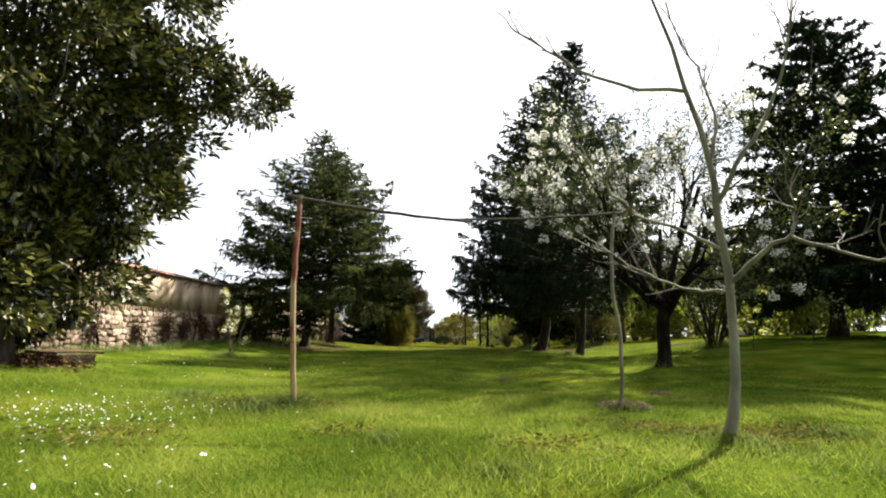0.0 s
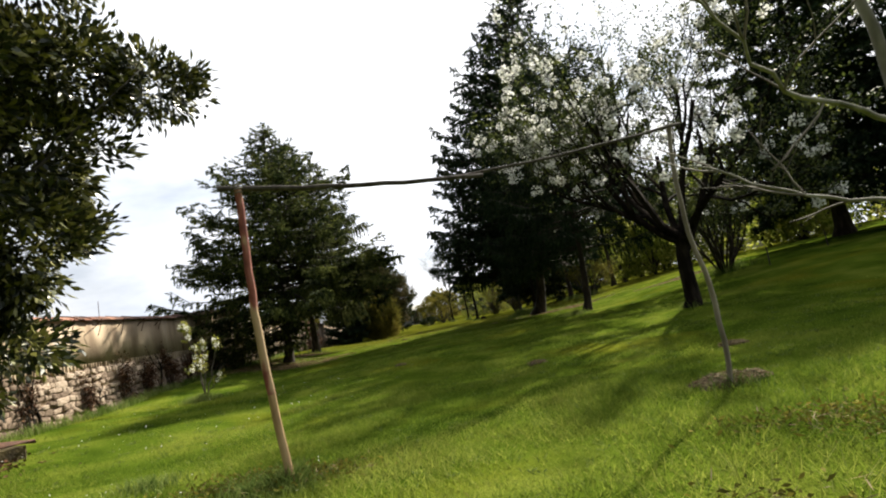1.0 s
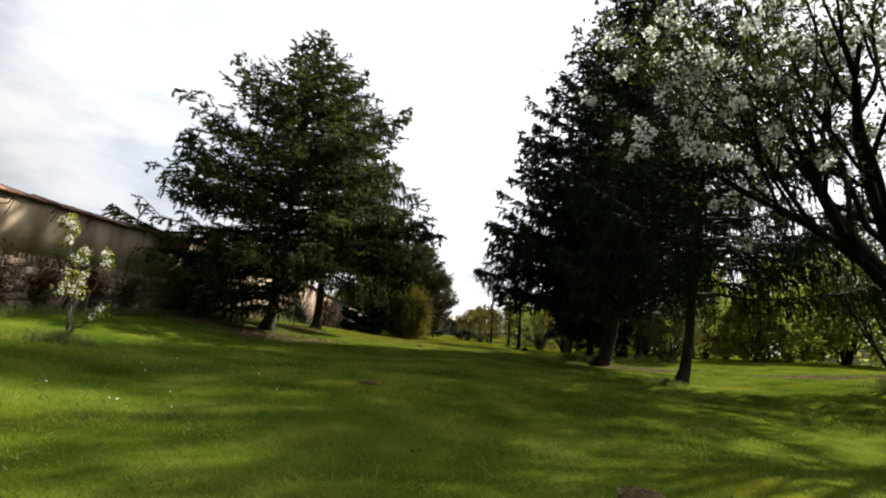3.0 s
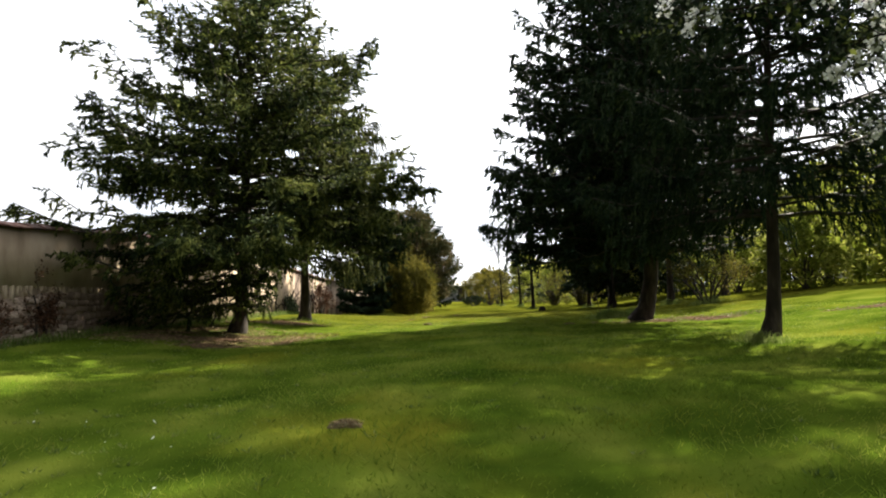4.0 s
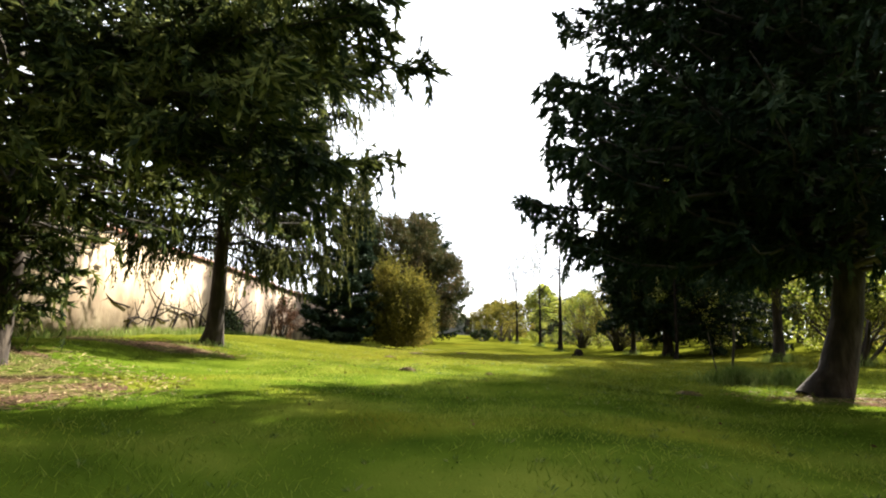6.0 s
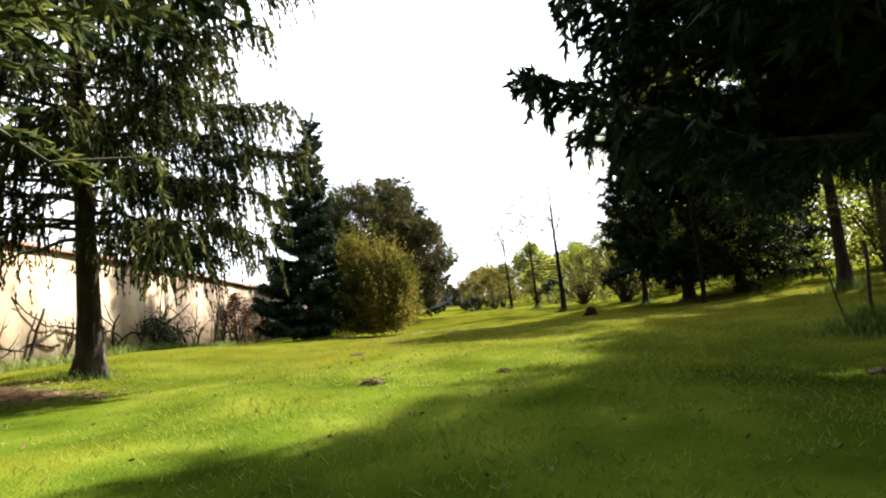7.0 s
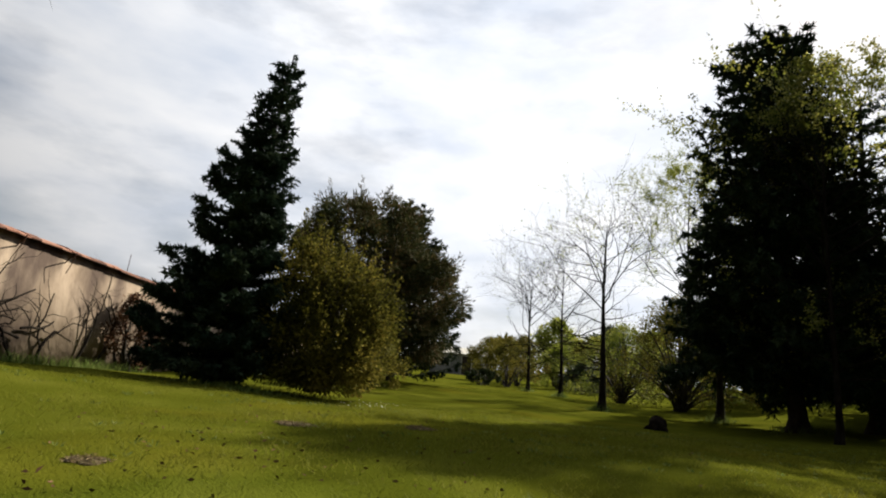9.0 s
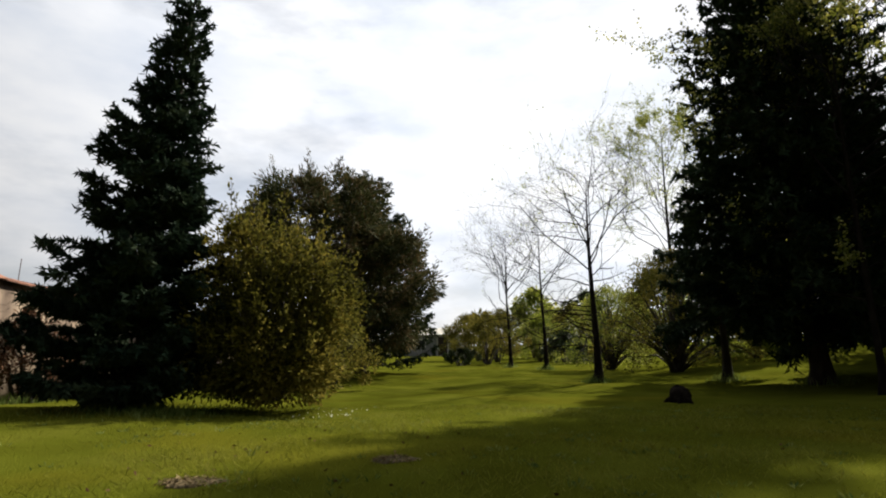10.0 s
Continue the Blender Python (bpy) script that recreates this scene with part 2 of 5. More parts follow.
def bend(a, b, sag, n, rng, wob=0.0):
    """A curved line from a to b, sagging by sag in the middle."""
    t = np.linspace(0, 1, n)[:, None]
    p = np.asarray(a) * (1 - t) + np.asarray(b) * t
    p[:, 2] += -sag * 4 * (t * (1 - t))[:, 0]
    if wob:
        p[1:-1] += rng.normal(size=(n - 2, 3)) * wob
    return p


def smooth01(a):
    a = np.clip(a, 0, 1)
    return a * a * (3 - 2 * a)


def ground_z(x, y):
    """Height of the ground."""
    x, y = np.asarray(x, float), np.asarray(y, float)
    z = -0.22 + 0.27 * smooth01((y - 13) / 13) - 0.2 * smooth01((y - 37) / 9)
    edge = 2.6 + 2.0 * smooth01((y - 15) / 7)
    bank = 0.45 - 0.17 * smooth01((y - 14) / 6) - 0.2 * smooth01((y - 36) / 7)
    z = z + bank * smooth01((-x - edge) / (8.6 - edge))
    z = z + 0.6 * smooth01((x - 3) / 9) * smooth01((y - 15) / 12) + 0.6 * smooth01((x - 8) / 16)
    z = z + 0.03 * np.sin(x * 1.3 + 0.7 * y) * np.sin(0.9 * y - 0.5 * x) + 0.015 * np.sin(3.1 * x + 1.0) * np.sin(2.7 * y)
    return z


def gz(x, y):
    return float(ground_z(x, y))


# ---- ground ----


def spread(lo, hi, step, far):
    mid = np.arange(lo, hi + step / 2, step)
    out = np.geomspace(step, far, 26).cumsum()
    return np.concatenate([lo - out[::-1], mid, hi + out])


def make_ground():
    xs, ys = spread(-12, 18, 0.36, 500), spread(2, 62, 0.36, 500)
    gx, gy = np.meshgrid(xs, ys)
    v = np.stack([gx, gy, ground_z(gx, gy)], -1).reshape(-1, 3)
    nx = len(xs)
    i = (np.arange(len(ys) - 1)[:, None] * nx + np.arange(nx - 1)[None, :]).ravel()
    f = np.stack([i, i + 1, i + 1 + nx, i + nx], 1)
    ob = new("ground", mesh_of("ground", v, f, M["lawn"], True))
    tagged(ob, "mown spring lawn of uneven green grass with yellowish patches", "ground", kind="structure")


make_ground()


def blades(n, xr, yr, hgt, wid, keep, rng, lean=0.5):
    x = rng.uniform(*xr, n)
    y = rng.uniform(*yr, n)
    k = keep(x, y) > rng.random(n)
    x, y = x[k], y[k]
    m = len(x)
    patch = np.sin(1.9 * x + 1.3 * np.sin(0.8 * y)) * np.sin(1.6 * y + 1.1 * np.sin(1.2 * x)) + 0.6 * np.sin(5.3 * x + 2) * np.sin(4.7 * y + np.sin(3 * x))
    h = hgt * rng.uniform(0.4, 1.3, m) * np.clip(0.75 + 0.4 * patch, 0.4, 1.6) * (1 + 0.7 * smooth01((14.5 - y) / 3))
    a = rng.uniform(0, 2 * np.pi, m)
    p = np.stack([x, y, ground_z(x, y) - 0.005], 1)
    s = np.stack([np.cos(a), np.sin(a), 0 * a], 1) * (wid * rng.uniform(0.6, 1.3, m))[:, None]
    tip = p + np.stack([rng.normal(0, lean, m) * h, rng.normal(0, lean, m) * h, h], 1)
    v = np.stack([p - s, p + s, tip], 1).reshape(-1, 3)
    return v, np.arange(3 * m).reshape(m, 3)


def make_grass():
    rng = np.random.default_rng(11)

    def lawn_keep(x, y):
        d = np.abs(x + 0.4)
        wave = 0.75 + 0.25 * np.sin(1.7 * x + np.sin(1.1 * y)) * np.sin(1.3 * y)
        shade = np.exp(-((x + 6.5) ** 2 + (y - 28.5) ** 2) / 4) + np.exp(-((x - 4.3) ** 2 + (y - 29.5) ** 2) / 4)
        return np.clip(1.25 - d / 8, 0.12, 1) * wave * np.where(y < 14, 1.0, 0.72) * (1 - 0.95 * np.clip(shade, 0, 1))
    def rough_keep(x, y):
        clump = 0.55 + 0.45 * np.sin(2.3 * x + 1.7 * np.sin(1.4 * y)) * np.sin(2.1 * y + 1.2 * np.sin(1.9 * x))
        return np.clip(1.2 - np.abs(x + 0.3) / 5.5, 0, 1) * clump * np.clip((17.5 - y) / 4.5, 0, 1)
    v, f = blades(640000, (-8.4, 8), (6, 43), 0.056, 0.0038, lawn_keep, rng, 0.95)
    v2, f2 = blades(330000, (-6, 5.5), (6.2, 17.5), 0.05, 0.0034, rough_keep, rng, 0.75)
    v, f = np.concatenate([v, v2]), np.concatenate([f, f2 + len(v)])
    ob = new("lawn_grass", mesh_of("lawn_grass", v, f, M["blade"]))
    tagged(ob, "short green lawn grass blades", "grass", kind="stuff")


make_grass()


def make_weeds():
    """Broad-leaved rosettes and coarse clumps in the lawn."""
    rng = np.random.default_rng(12)
    n, k = 5000, 9
    x, y = rng.uniform(-7.5, 7, n), 7 + 36 * rng.random(n) ** 1.1
    patch = np.sin(0.9 * x + 1.7 * np.sin(0.6 * y)) * np.sin(0.8 * y + 1.3 * np.sin(0.7 * x))
    keep = rng.random(n) < np.clip(0.45 + 0.6 * patch, 0.08, 1)
    x, y = np.repeat(x[keep], k), np.repeat(y[keep], k)
    m = len(x)
    a = rng.uniform(0, 2 * np.pi, m)
    q = np.abs(rng.normal(0, 0.035, m))
    px, py = x + q * np.cos(a), y + q * np.sin(a)
    P = np.stack([px, py, ground_z(px, py)], 1)
    D = np.stack([np.cos(a), np.sin(a), rng.uniform(0.3, 1.6, m)], 1)
    v, f = leaves(P, D, rng.uniform(0.022, 0.055, m), rng.uniform(0.005, 0.012, m), rng)
    ob = new("lawn_weeds", mesh_of("lawn_weeds", v, f, M["weed"]))
    tagged(ob, "coarse weeds and clover clumps growing in the lawn", "weeds", kind="stuff")


make_weeds()

# ---- trees ----


def trunk_line(h, r, rng, lean=(0, 0), n=12, flare=1.6, top=0.12):
    t = np.linspace(0, 1, n)
    z = np.where(t < 0.15, t / 0.15 * min(0.5, h * 0.1), min(0.5, h * 0.1) + (t - 0.15) / 0.85 * (h - min(0.5, h * 0.1)))
    p = np.stack([lean[0] * t + 0.04 * np.sin(t * 5 + 1) * (t > 0), lean[1] * t + 0.04 * np.sin(t * 4) * (t > 0), z - 0.08 * (t == 0)], 1)
    rad = r * (1 - (1 - top) * t) * (1 + (flare - 1) * np.exp(-t * 14))
    return p, rad


def conifer(name, x, y, h, r, trunk_r, label, mat, rng, crown_from=1.0, lean=(0, 0), sprays=40000, droop=0.55, hang=0.5, spray=(0.1, 0.05), whorl=0.36,
            profile=0.85, side=(0, 0), per=7, category="spruce tree", bark="bark", ragged=0.25, up_tip=0.25, curtain=0.35, bare=0.22, sag_west=0.0, sag_east=0.0, dense_east=0.0, n=14, finger=None, fine=True, env=None, thin_north=0.0, thin_south=0.0, boughs=None):
    """A conifer: trunk, whorls of drooping limbs and a crown of twigs set with needles. side: extra reach of the lower limbs towards (x, y).
    curtain: share of twigs that hang straight down. bare: how much of the lower limbs is needleless. finger: length and width of close-set twig tips among the needles.
    env: rows of height and crown radius towards east, north, west and south, in place of the plain taper.
    boughs: count, lowest and highest start, middle and spread of the bearing, and length of strong extra limbs."""
    z0 = gz(x, y)

    def envelope(z, az):
        c, s = math.cos(az), math.sin(az)
        e, nn, w, so = [float(np.interp(z, [q[0] for q in env], [q[i] for q in env])) for i in (1, 2, 3, 4)]
        return (e if c > 0 else w) * c * c + (nn if s > 0 else so) * s * s

    tree = empty(name, x, y, z0, label, category)
    tp, tr = trunk_line(h, trunk_r, rng, lean)
    v, f = tubes([(tp, tr)], 12)
    child("trunk", mesh_of("trunk", v, f, M[bark], True), tree)
    limbs, P, T = [], [], []
    plan = []
    for z in np.arange(crown_from, h - 0.25, whorl):
        k = (z - crown_from) / (h - crown_from)
        reach = r * (1 - k) ** profile * min(1.0, 0.75 + 1.6 * k)
        turn = rng.uniform(0, 2 * np.pi)
        count = max(4, int(per * (1 - 0.35 * k)))
        for j in range(count):
            az = turn + 2 * np.pi * j / count + rng.normal(0, 0.3)
            extra = 1 + (side[0] * np.cos(az) + side[1] * np.sin(az)) * max(0.0, 1 - 2.4 * k)
            if env:
                r0 = envelope(z, az)
                sag = 1 + sag_west * max(0.0, -math.cos(az)) + sag_east * max(0.0, math.cos(az))
                L = envelope(z + r0 * (0.28 * (0.3 + k) - droop * (1 - 0.8 * k) * sag + up_tip), az) * rng.uniform(1 - ragged * 1.5, 1 + ragged * 0.25) + 0.05
            else:
                L = reach * rng.uniform(1 - ragged * 1.6, 1 + ragged * 0.6) * extra + 0.12
            plan.append((z + rng.uniform(-0.6, 0.6) * whorl, az, L, k))
    if boughs:
        for _ in range(boughs[0]):
            z = rng.uniform(boughs[1], boughs[2])
            plan.append((z, boughs[3] + rng.uniform(-1, 1) * boughs[4], boughs[5] * rng.uniform(0.85, 1.04), (z - crown_from) / (h - crown_from)))
    total = sum(q[2] ** 1.4 for q in plan)
    for z, az, L, k in plan:
        out = np.array([np.cos(az), np.sin(az), 0.0])
        lat = np.array([-out[1], out[0], 0.0])
        c = np.array([np.interp(z, tp[:, 2], tp[:, 0]), np.interp(z, tp[:, 2], tp[:, 1]), z])
        s = np.linspace(0, 1, 7)
        dr = droop * (1 - 0.8 * k) * rng.uniform(0.7, 1.3) * (1 + sag_west * max(0.0, -out[0]) + sag_east * max(0.0, out[0]))
        zz = L * ((0.28 * (0.3 + k)) * s - dr * s ** 2 + up_tip * s ** 4)
        line = c + out * (L * s)[:, None] + lat * (rng.normal(0, 0.08) * L * s ** 2)[:, None] + np.stack([0 * s, 0 * s, zz], 1)
        line[2:] += rng.normal(size=(5, 3)) * 0.02 * L
        limbs.append((line, np.linspace(0.012 + 0.011 * L, 0.007, 7)))
        m = max(4, int(sprays / (3 * n if finger else n) * L ** 1.4 / total * (1 + dense_east * out[0]) * (1 - thin_north * max(0.0, out[1]) - thin_south * max(0.0, -out[1]))))
        b0 = bare * (1 - k)
        u = b0 + (1 - b0) * rng.random(m) ** 0.8
        base = np.stack([np.interp(u, s, line[:, q]) for q in range(3)], 1)
        sign = np.where(rng.random(m) < 0.5, -1.0, 1.0)
        tl = np.minimum((0.2 + 0.24 * L * (1.02 - u) ** 0.6) * rng.uniform(0.45, 1.2, m), 0.85)
        td = unit(lat * (sign * rng.uniform(0.4, 1.0, m))[:, None] + out * rng.uniform(0.3, 0.9, m)[:, None] + np.array([0, 0, 0.08 + 0.22 * k]))
        # hangers start part way along a side twig and fall
        hanger = rng.random(m) < curtain * (1 - 0.6 * k)
        off = np.where(hanger, tl * rng.uniform(0.1, 1.0, m), 0.0)
        base = base + td * off[:, None]
        base[:, 2] -= 0.12 * off
        hf = np.where(hanger, rng.uniform(0.85, 1.0, m), np.clip(hang * rng.uniform(0.2, 0.9, m) * (1 - 0.75 * k), 0.03, 0.9))
        tl = np.where(hanger, hang * rng.uniform(0.25, 0.85, m) * (1 - 0.5 * k), tl)
        vv = (np.arange(n) + 0.5)[None, :] / n + rng.uniform(-0.02, 0.02, (m, n))
        run = tl[:, None] * (1 - hf[:, None]) * vv + tl[:, None] * hf[:, None] * 0.22 * vv * (2 - vv)
        fall = tl[:, None] * hf[:, None] * vv ** 1.25
        p = base[:, None, :] + td[:, None, :] * run[..., None]
        p[..., 2] -= fall
        p += np.cumsum(rng.normal(size=(m, n, 3)) * 0.006, axis=1)
        tang = np.gradient(p, axis=1)
        P.append(p.reshape(-1, 3)), T.append(tang.reshape(-1, 3))
        for j in np.nonzero(~hanger)[0][:4 if sprays > 90000 and L > 1 else 0]:
            limbs.append((np.stack([base[j], p[j, n // 2], p[j, n - 3]]), np.array([0.008, 0.006, 0.003])))
    # leader
    m = 70
    P.append(np.array([lean[0], lean[1], 0]) + np.stack([rng.normal(0, 0.04, m), rng.normal(0, 0.04, m), h - rng.random(m) * 0.6], 1))
    T.append(np.stack([rng.normal(0, 0.6, m), rng.normal(0, 0.6, m), rng.uniform(0.2, 1, m)], 1))
    P, T = np.concatenate(P), unit(np.concatenate(T))
    keep = P[:, 2] > 0.12
    P, T = P[keep], T[keep]
    size = np.ones(len(P))
    if finger and fine:
        # shorter, closer twig tips on the low limbs
        low = np.nonzero(P[:, 2] < 4.6)[0]
        size[low] = 0.66
        P = np.concatenate([P, P[low] + T[low] * (finger[0] * rng.uniform(-0.35, 0.35, len(low)))[:, None]])
        T = np.concatenate([T, T[low]])
        size = np.concatenate([size, size[low]])
    q = len(P)
    out = unit(np.cross(T, rng.normal(size=(q, 3))))
    half = T * (size * spray[1] * 0.5 * rng.uniform(0.7, 1.3, q))[:, None] + np.cross(T, out) * (spray[1] * 0.08)
    tip = P + unit(T * 0.75 + out * 0.8) * (size * spray[0] * rng.uniform(0.6, 1.25, q))[:, None]
    v, f = np.stack([P - half, P + half, tip], 1).reshape(-1, 3), np.arange(3 * q).reshape(q, 3)
    if finger:
        d = unit(T + out * (0.38 * rng.random(q) ** 0.7)[:, None] - np.array([0, 0, 0.15]))
        w = unit(np.cross(d, rng.normal(size=(q, 3)))) * (size * finger[1] * 0.5 * rng.uniform(0.7, 1.3, q))[:, None]
        end = P + d * (size * finger[0] * rng.uniform(0.6, 1.3, q))[:, None]
        mid = P * 0.6 + end * 0.4
        v2 = np.stack([P, mid + w, mid - w, end], 1).reshape(-1, 3)
        f2 = (np.arange(q)[:, None, None] * 4 + np.array([[0, 1, 2], [1, 3, 2]])).reshape(-1, 3)
        f = np.concatenate([f, f2 + len(v)])
        v = np.concatenate([v, v2])
    child("crown", mesh_of("crown", v, f, M[mat]), tree)
    v, f = tubes(limbs, 3)
    child("branchwork", mesh_of("branchwork", v, f, M["dark_twig"], True), tree)
    return tree


def grow(start, direction, length, radius, depth, rng, out, spread_deg=35, split=(2, 3), up=0.15, wob=0.12, shrink=0.68, sides_at=(0.35, 1.0), seg=5):
    """Recursive branching; out collects (points, radii, depth)."""
    d = np.asarray(direction, float)
    d = d / np.linalg.norm(d)
    pts, p = [np.asarray(start, float)], np.asarray(start, float)
    dirs = []
    for _ in range(seg):
        d = d + rng.normal(size=3) * wob + np.array([0, 0, up]) * 0.3
        d = d / np.linalg.norm(d)
        p = p + d * length / seg
        pts.append(p)
        dirs.append(d)
    tip = radius * (0.55 if depth > 0 else 0.2)
    out.append((np.array(pts), np.linspace(radius, tip, seg + 1), depth))
    if depth == 0:
        return
    for _ in range(rng.integers(split[0], split[1] + 1)):
        t = rng.uniform(*sides_at)
        q = t * seg
        i = min(int(q), seg - 1)
        at = pts[i] + (pts[i + 1] - pts[i]) * (q - i)
        az = rng.uniform(0, 2 * np.pi)
        e1 = np.cross(dirs[i], [0.3, 0.8, 0.5])
        e1 = e1 / np.linalg.norm(e1)
        e2 = np.cross(dirs[i], e1)
        sp = radians(spread_deg * rng.uniform(0.6, 1.3))
        nd = dirs[i] * math.cos(sp) + (e1 * math.cos(az) + e2 * math.sin(az)) * math.sin(sp)
        grow(at, nd, length * shrink * rng.uniform(0.75, 1.2), max(radius * (1 - 0.45 * t) * 0.62, 0.003), depth - 1, rng, out, spread_deg, split, up, wob, shrink, sides_at, seg)


def wood(parent, lines, trunk_mat="bark", twig_mat="twig"):
    """Splits grown lines into trunk, limbs and twigs."""
    top = max(l[2] for l in lines)
    big = [(p, r) for p, r, d in lines if d == top]
    rest = [(p, r) for p, r, d in lines if d < top]
    v, f = tubes(big, 10)
    child("trunk", mesh_of("trunk", v, f, M[trunk_mat], True), parent)
    if rest:
        v, f = tubes(rest, 3)
        child("branchwork", mesh_of("branchwork", v, f, M[twig_mat], True), parent)


def scatter_on(lines, n, rng, depth=1, jitter=0.12):
    """Points on the thinner lines, with directions."""
    thin = [(p, r) for p, r, d in lines if d <= depth]
    pick = rng.integers(0, len(thin), n)
    u = rng.random(n)
    P = np.empty((n, 3))
    D = np.empty((n, 3))
    for k, (p, r) in enumerate(thin):
        w = np.nonzero(pick == k)[0]
        if len(w):
            q = u[w] * (len(p) - 1)
            i = np.minimum(q.astype(int), len(p) - 2)
            fr = (q - i)[:, None]
            P[w] = p[i] * (1 - fr) + p[i + 1] * fr
            D[w] = p[i + 1] - p[i]
    return P + rng.normal(size=(n, 3)) * jitter, unit(D) * 0.4 + rng.normal(size=(n, 3)) * 0.6


def broadleaf(name, x, y, h, label, rng, mat="spring_leaf", count=6000, leaf=(0.07, 0.04), trunk_r=0.1, trunk_h=None, depth=4, spread_deg=35, up=0.2, split=(3, 4),
              jitter=0.1, category="tree", bark="bark", twig="twig", lean=(0, 0), shrink=0.68, stems=1, wob=0.12, group="", turn=0.0):
    z0 = gz(x, y)
    tree = empty(name, x, y, z0, label, category, group, turn)
    lines = []
    trunk_h = trunk_h or h * 0.42
    for k in range(stems):
        a = 2 * np.pi * k / stems + rng.uniform(0, 0.5)
        d = np.array([lean[0], lean[1], 1.0]) if stems == 1 else np.array([math.cos(a) * rng.uniform(0.15, 0.75), math.sin(a) * rng.uniform(0.15, 0.75), 1.0])
        st = np.array([0, 0, -0.08]) if stems == 1 else np.array([math.cos(a) * 0.12, math.sin(a) * 0.12, -0.05])
        grow(st, d, trunk_h, trunk_r, depth, rng, lines, spread_deg, split, up, wob, shrink)
    zt = max(p[:, 2].max() for p, r, d in lines)
    k = h / zt
    lines = [(p * np.array([1, 1, k]), r, d) for p, r, d in lines]
    wood(tree, lines, bark, twig)
    if count:
        P, D = scatter_on(lines, count, rng, 1, jitter)
        v, f = leaves(P, D, leaf[0] * rng.uniform(0.6, 1.3, count), leaf[1] * rng.uniform(0.7, 1.3, count), rng)
        child("crown", mesh_of("crown", v, f, M[mat]), tree)
    return tree, lines


def bush(name, x, y, h, r, label, rng, mat="shrub", count=9000, leaf=(0.08, 0.035), clumps=60, category="shrub", z_from=0.1, group="", shape=0.6, stems=9, tight=1.0):
    """A leafy shrub: stems and leaf clumps on an uneven dome."""
    ob = empty(name, x, y, gz(x, y), label, category, group)
    lines = []
    C, R = [], []
    for _ in range(clumps):
        t = rng.random() ** 0.75
        a = rng.uniform(0, 2 * np.pi)
        zc = z_from + (h - z_from) * t
        rr = r * (1 - t ** 2.2) ** shape * math.sqrt(rng.uniform(0.15, 1.0)) * rng.uniform(0.8, 1.1)
        C.append((rr * math.cos(a), rr * math.sin(a), zc))
        R.append(rng.uniform(0.12, 0.26) * min(h, 2.6 * r) * 0.5 * tight)
    C, R = np.array(C), np.array(R)
    for k in range(stems):
        c = C[rng.integers(0, clumps)]
        lines.append((bend((rng.normal(0, 0.08), rng.normal(0, 0.08), -0.05), c, -0.1 * h, 5, rng, 0.03), np.linspace(0.03 + 0.006 * h, 0.008, 5)))
    v, f = tubes(lines, 5)
    child("stem", mesh_of("stem", v, f, M["dark_twig"], True), ob)
    pick = rng.integers(0, clumps, count)
    d = unit(rng.normal(size=(count, 3)))
    P = C[pick] + d * (R[pick] * rng.random(count) ** 0.45)[:, None]
    D = d + rng.normal(size=(count, 3)) * 0.6 + np.array([0, 0, 0.3])
    k = P[:, 2] > 0.03
    P, D = P[k], D[k]
    v, f = leaves(P, D, leaf[0] * rng.uniform(0.6, 1.35, len(P)), leaf[1] * rng.uniform(0.7, 1.3, len(P)), rng)
    child("crown", mesh_of("crown", v, f, M[mat]), ob)
    return ob

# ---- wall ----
# two renders of differing tone; their contrast also carries sun and shade
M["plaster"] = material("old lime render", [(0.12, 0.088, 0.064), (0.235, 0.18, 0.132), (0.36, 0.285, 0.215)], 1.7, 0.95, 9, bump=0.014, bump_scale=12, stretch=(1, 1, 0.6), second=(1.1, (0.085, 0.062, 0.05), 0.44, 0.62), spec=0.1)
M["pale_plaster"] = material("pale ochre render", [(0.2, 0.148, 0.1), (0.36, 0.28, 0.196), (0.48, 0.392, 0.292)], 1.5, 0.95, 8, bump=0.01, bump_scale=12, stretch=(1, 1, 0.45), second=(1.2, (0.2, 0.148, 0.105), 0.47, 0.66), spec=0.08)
M["stone"] = material("limestone rubble", [(0.14, 0.1, 0.072), (0.26, 0.19, 0.14), (0.43, 0.34, 0.265)], 4, 0.95, 8, bump=0.015, bump_scale=18, per_object=0.5)
M["mortar"] = material("earth mortar", [(0.1, 0.07, 0.05), (0.2, 0.15, 0.1), (0.3, 0.23, 0.16)], 6, 1.0, 8, bump=0.03, bump_scale=14)
M["tile"] = material("clay coping tile", [(0.08, 0.035, 0.022), (0.16, 0.065, 0.04), (0.24, 0.12, 0.08)], 5, 0.9, 7, bump=0.006, bump_scale=30, per_object=0.5)
M["rust"] = material("rusty iron", [(0.03, 0.015, 0.01), (0.07, 0.03, 0.018), (0.12, 0.06, 0.035)], 20, 0.85, 6)

WALL_X0, WALL_Y0, WALL_SLOPE = -8.3, 18.0, -1.6 / 22


def wall_x(y):
    return WALL_X0 + WALL_SLOPE * (y - WALL_Y0)


def wall_top(y):
    return float(np.interp(y, [0, 18, 24, 29, 31, 33, 38, 41, 45, 60], [2.34, 2.36, 2.4, 2.68, 2.7, 2.6, 2.42, 2.3, 2.05, 1.8]))


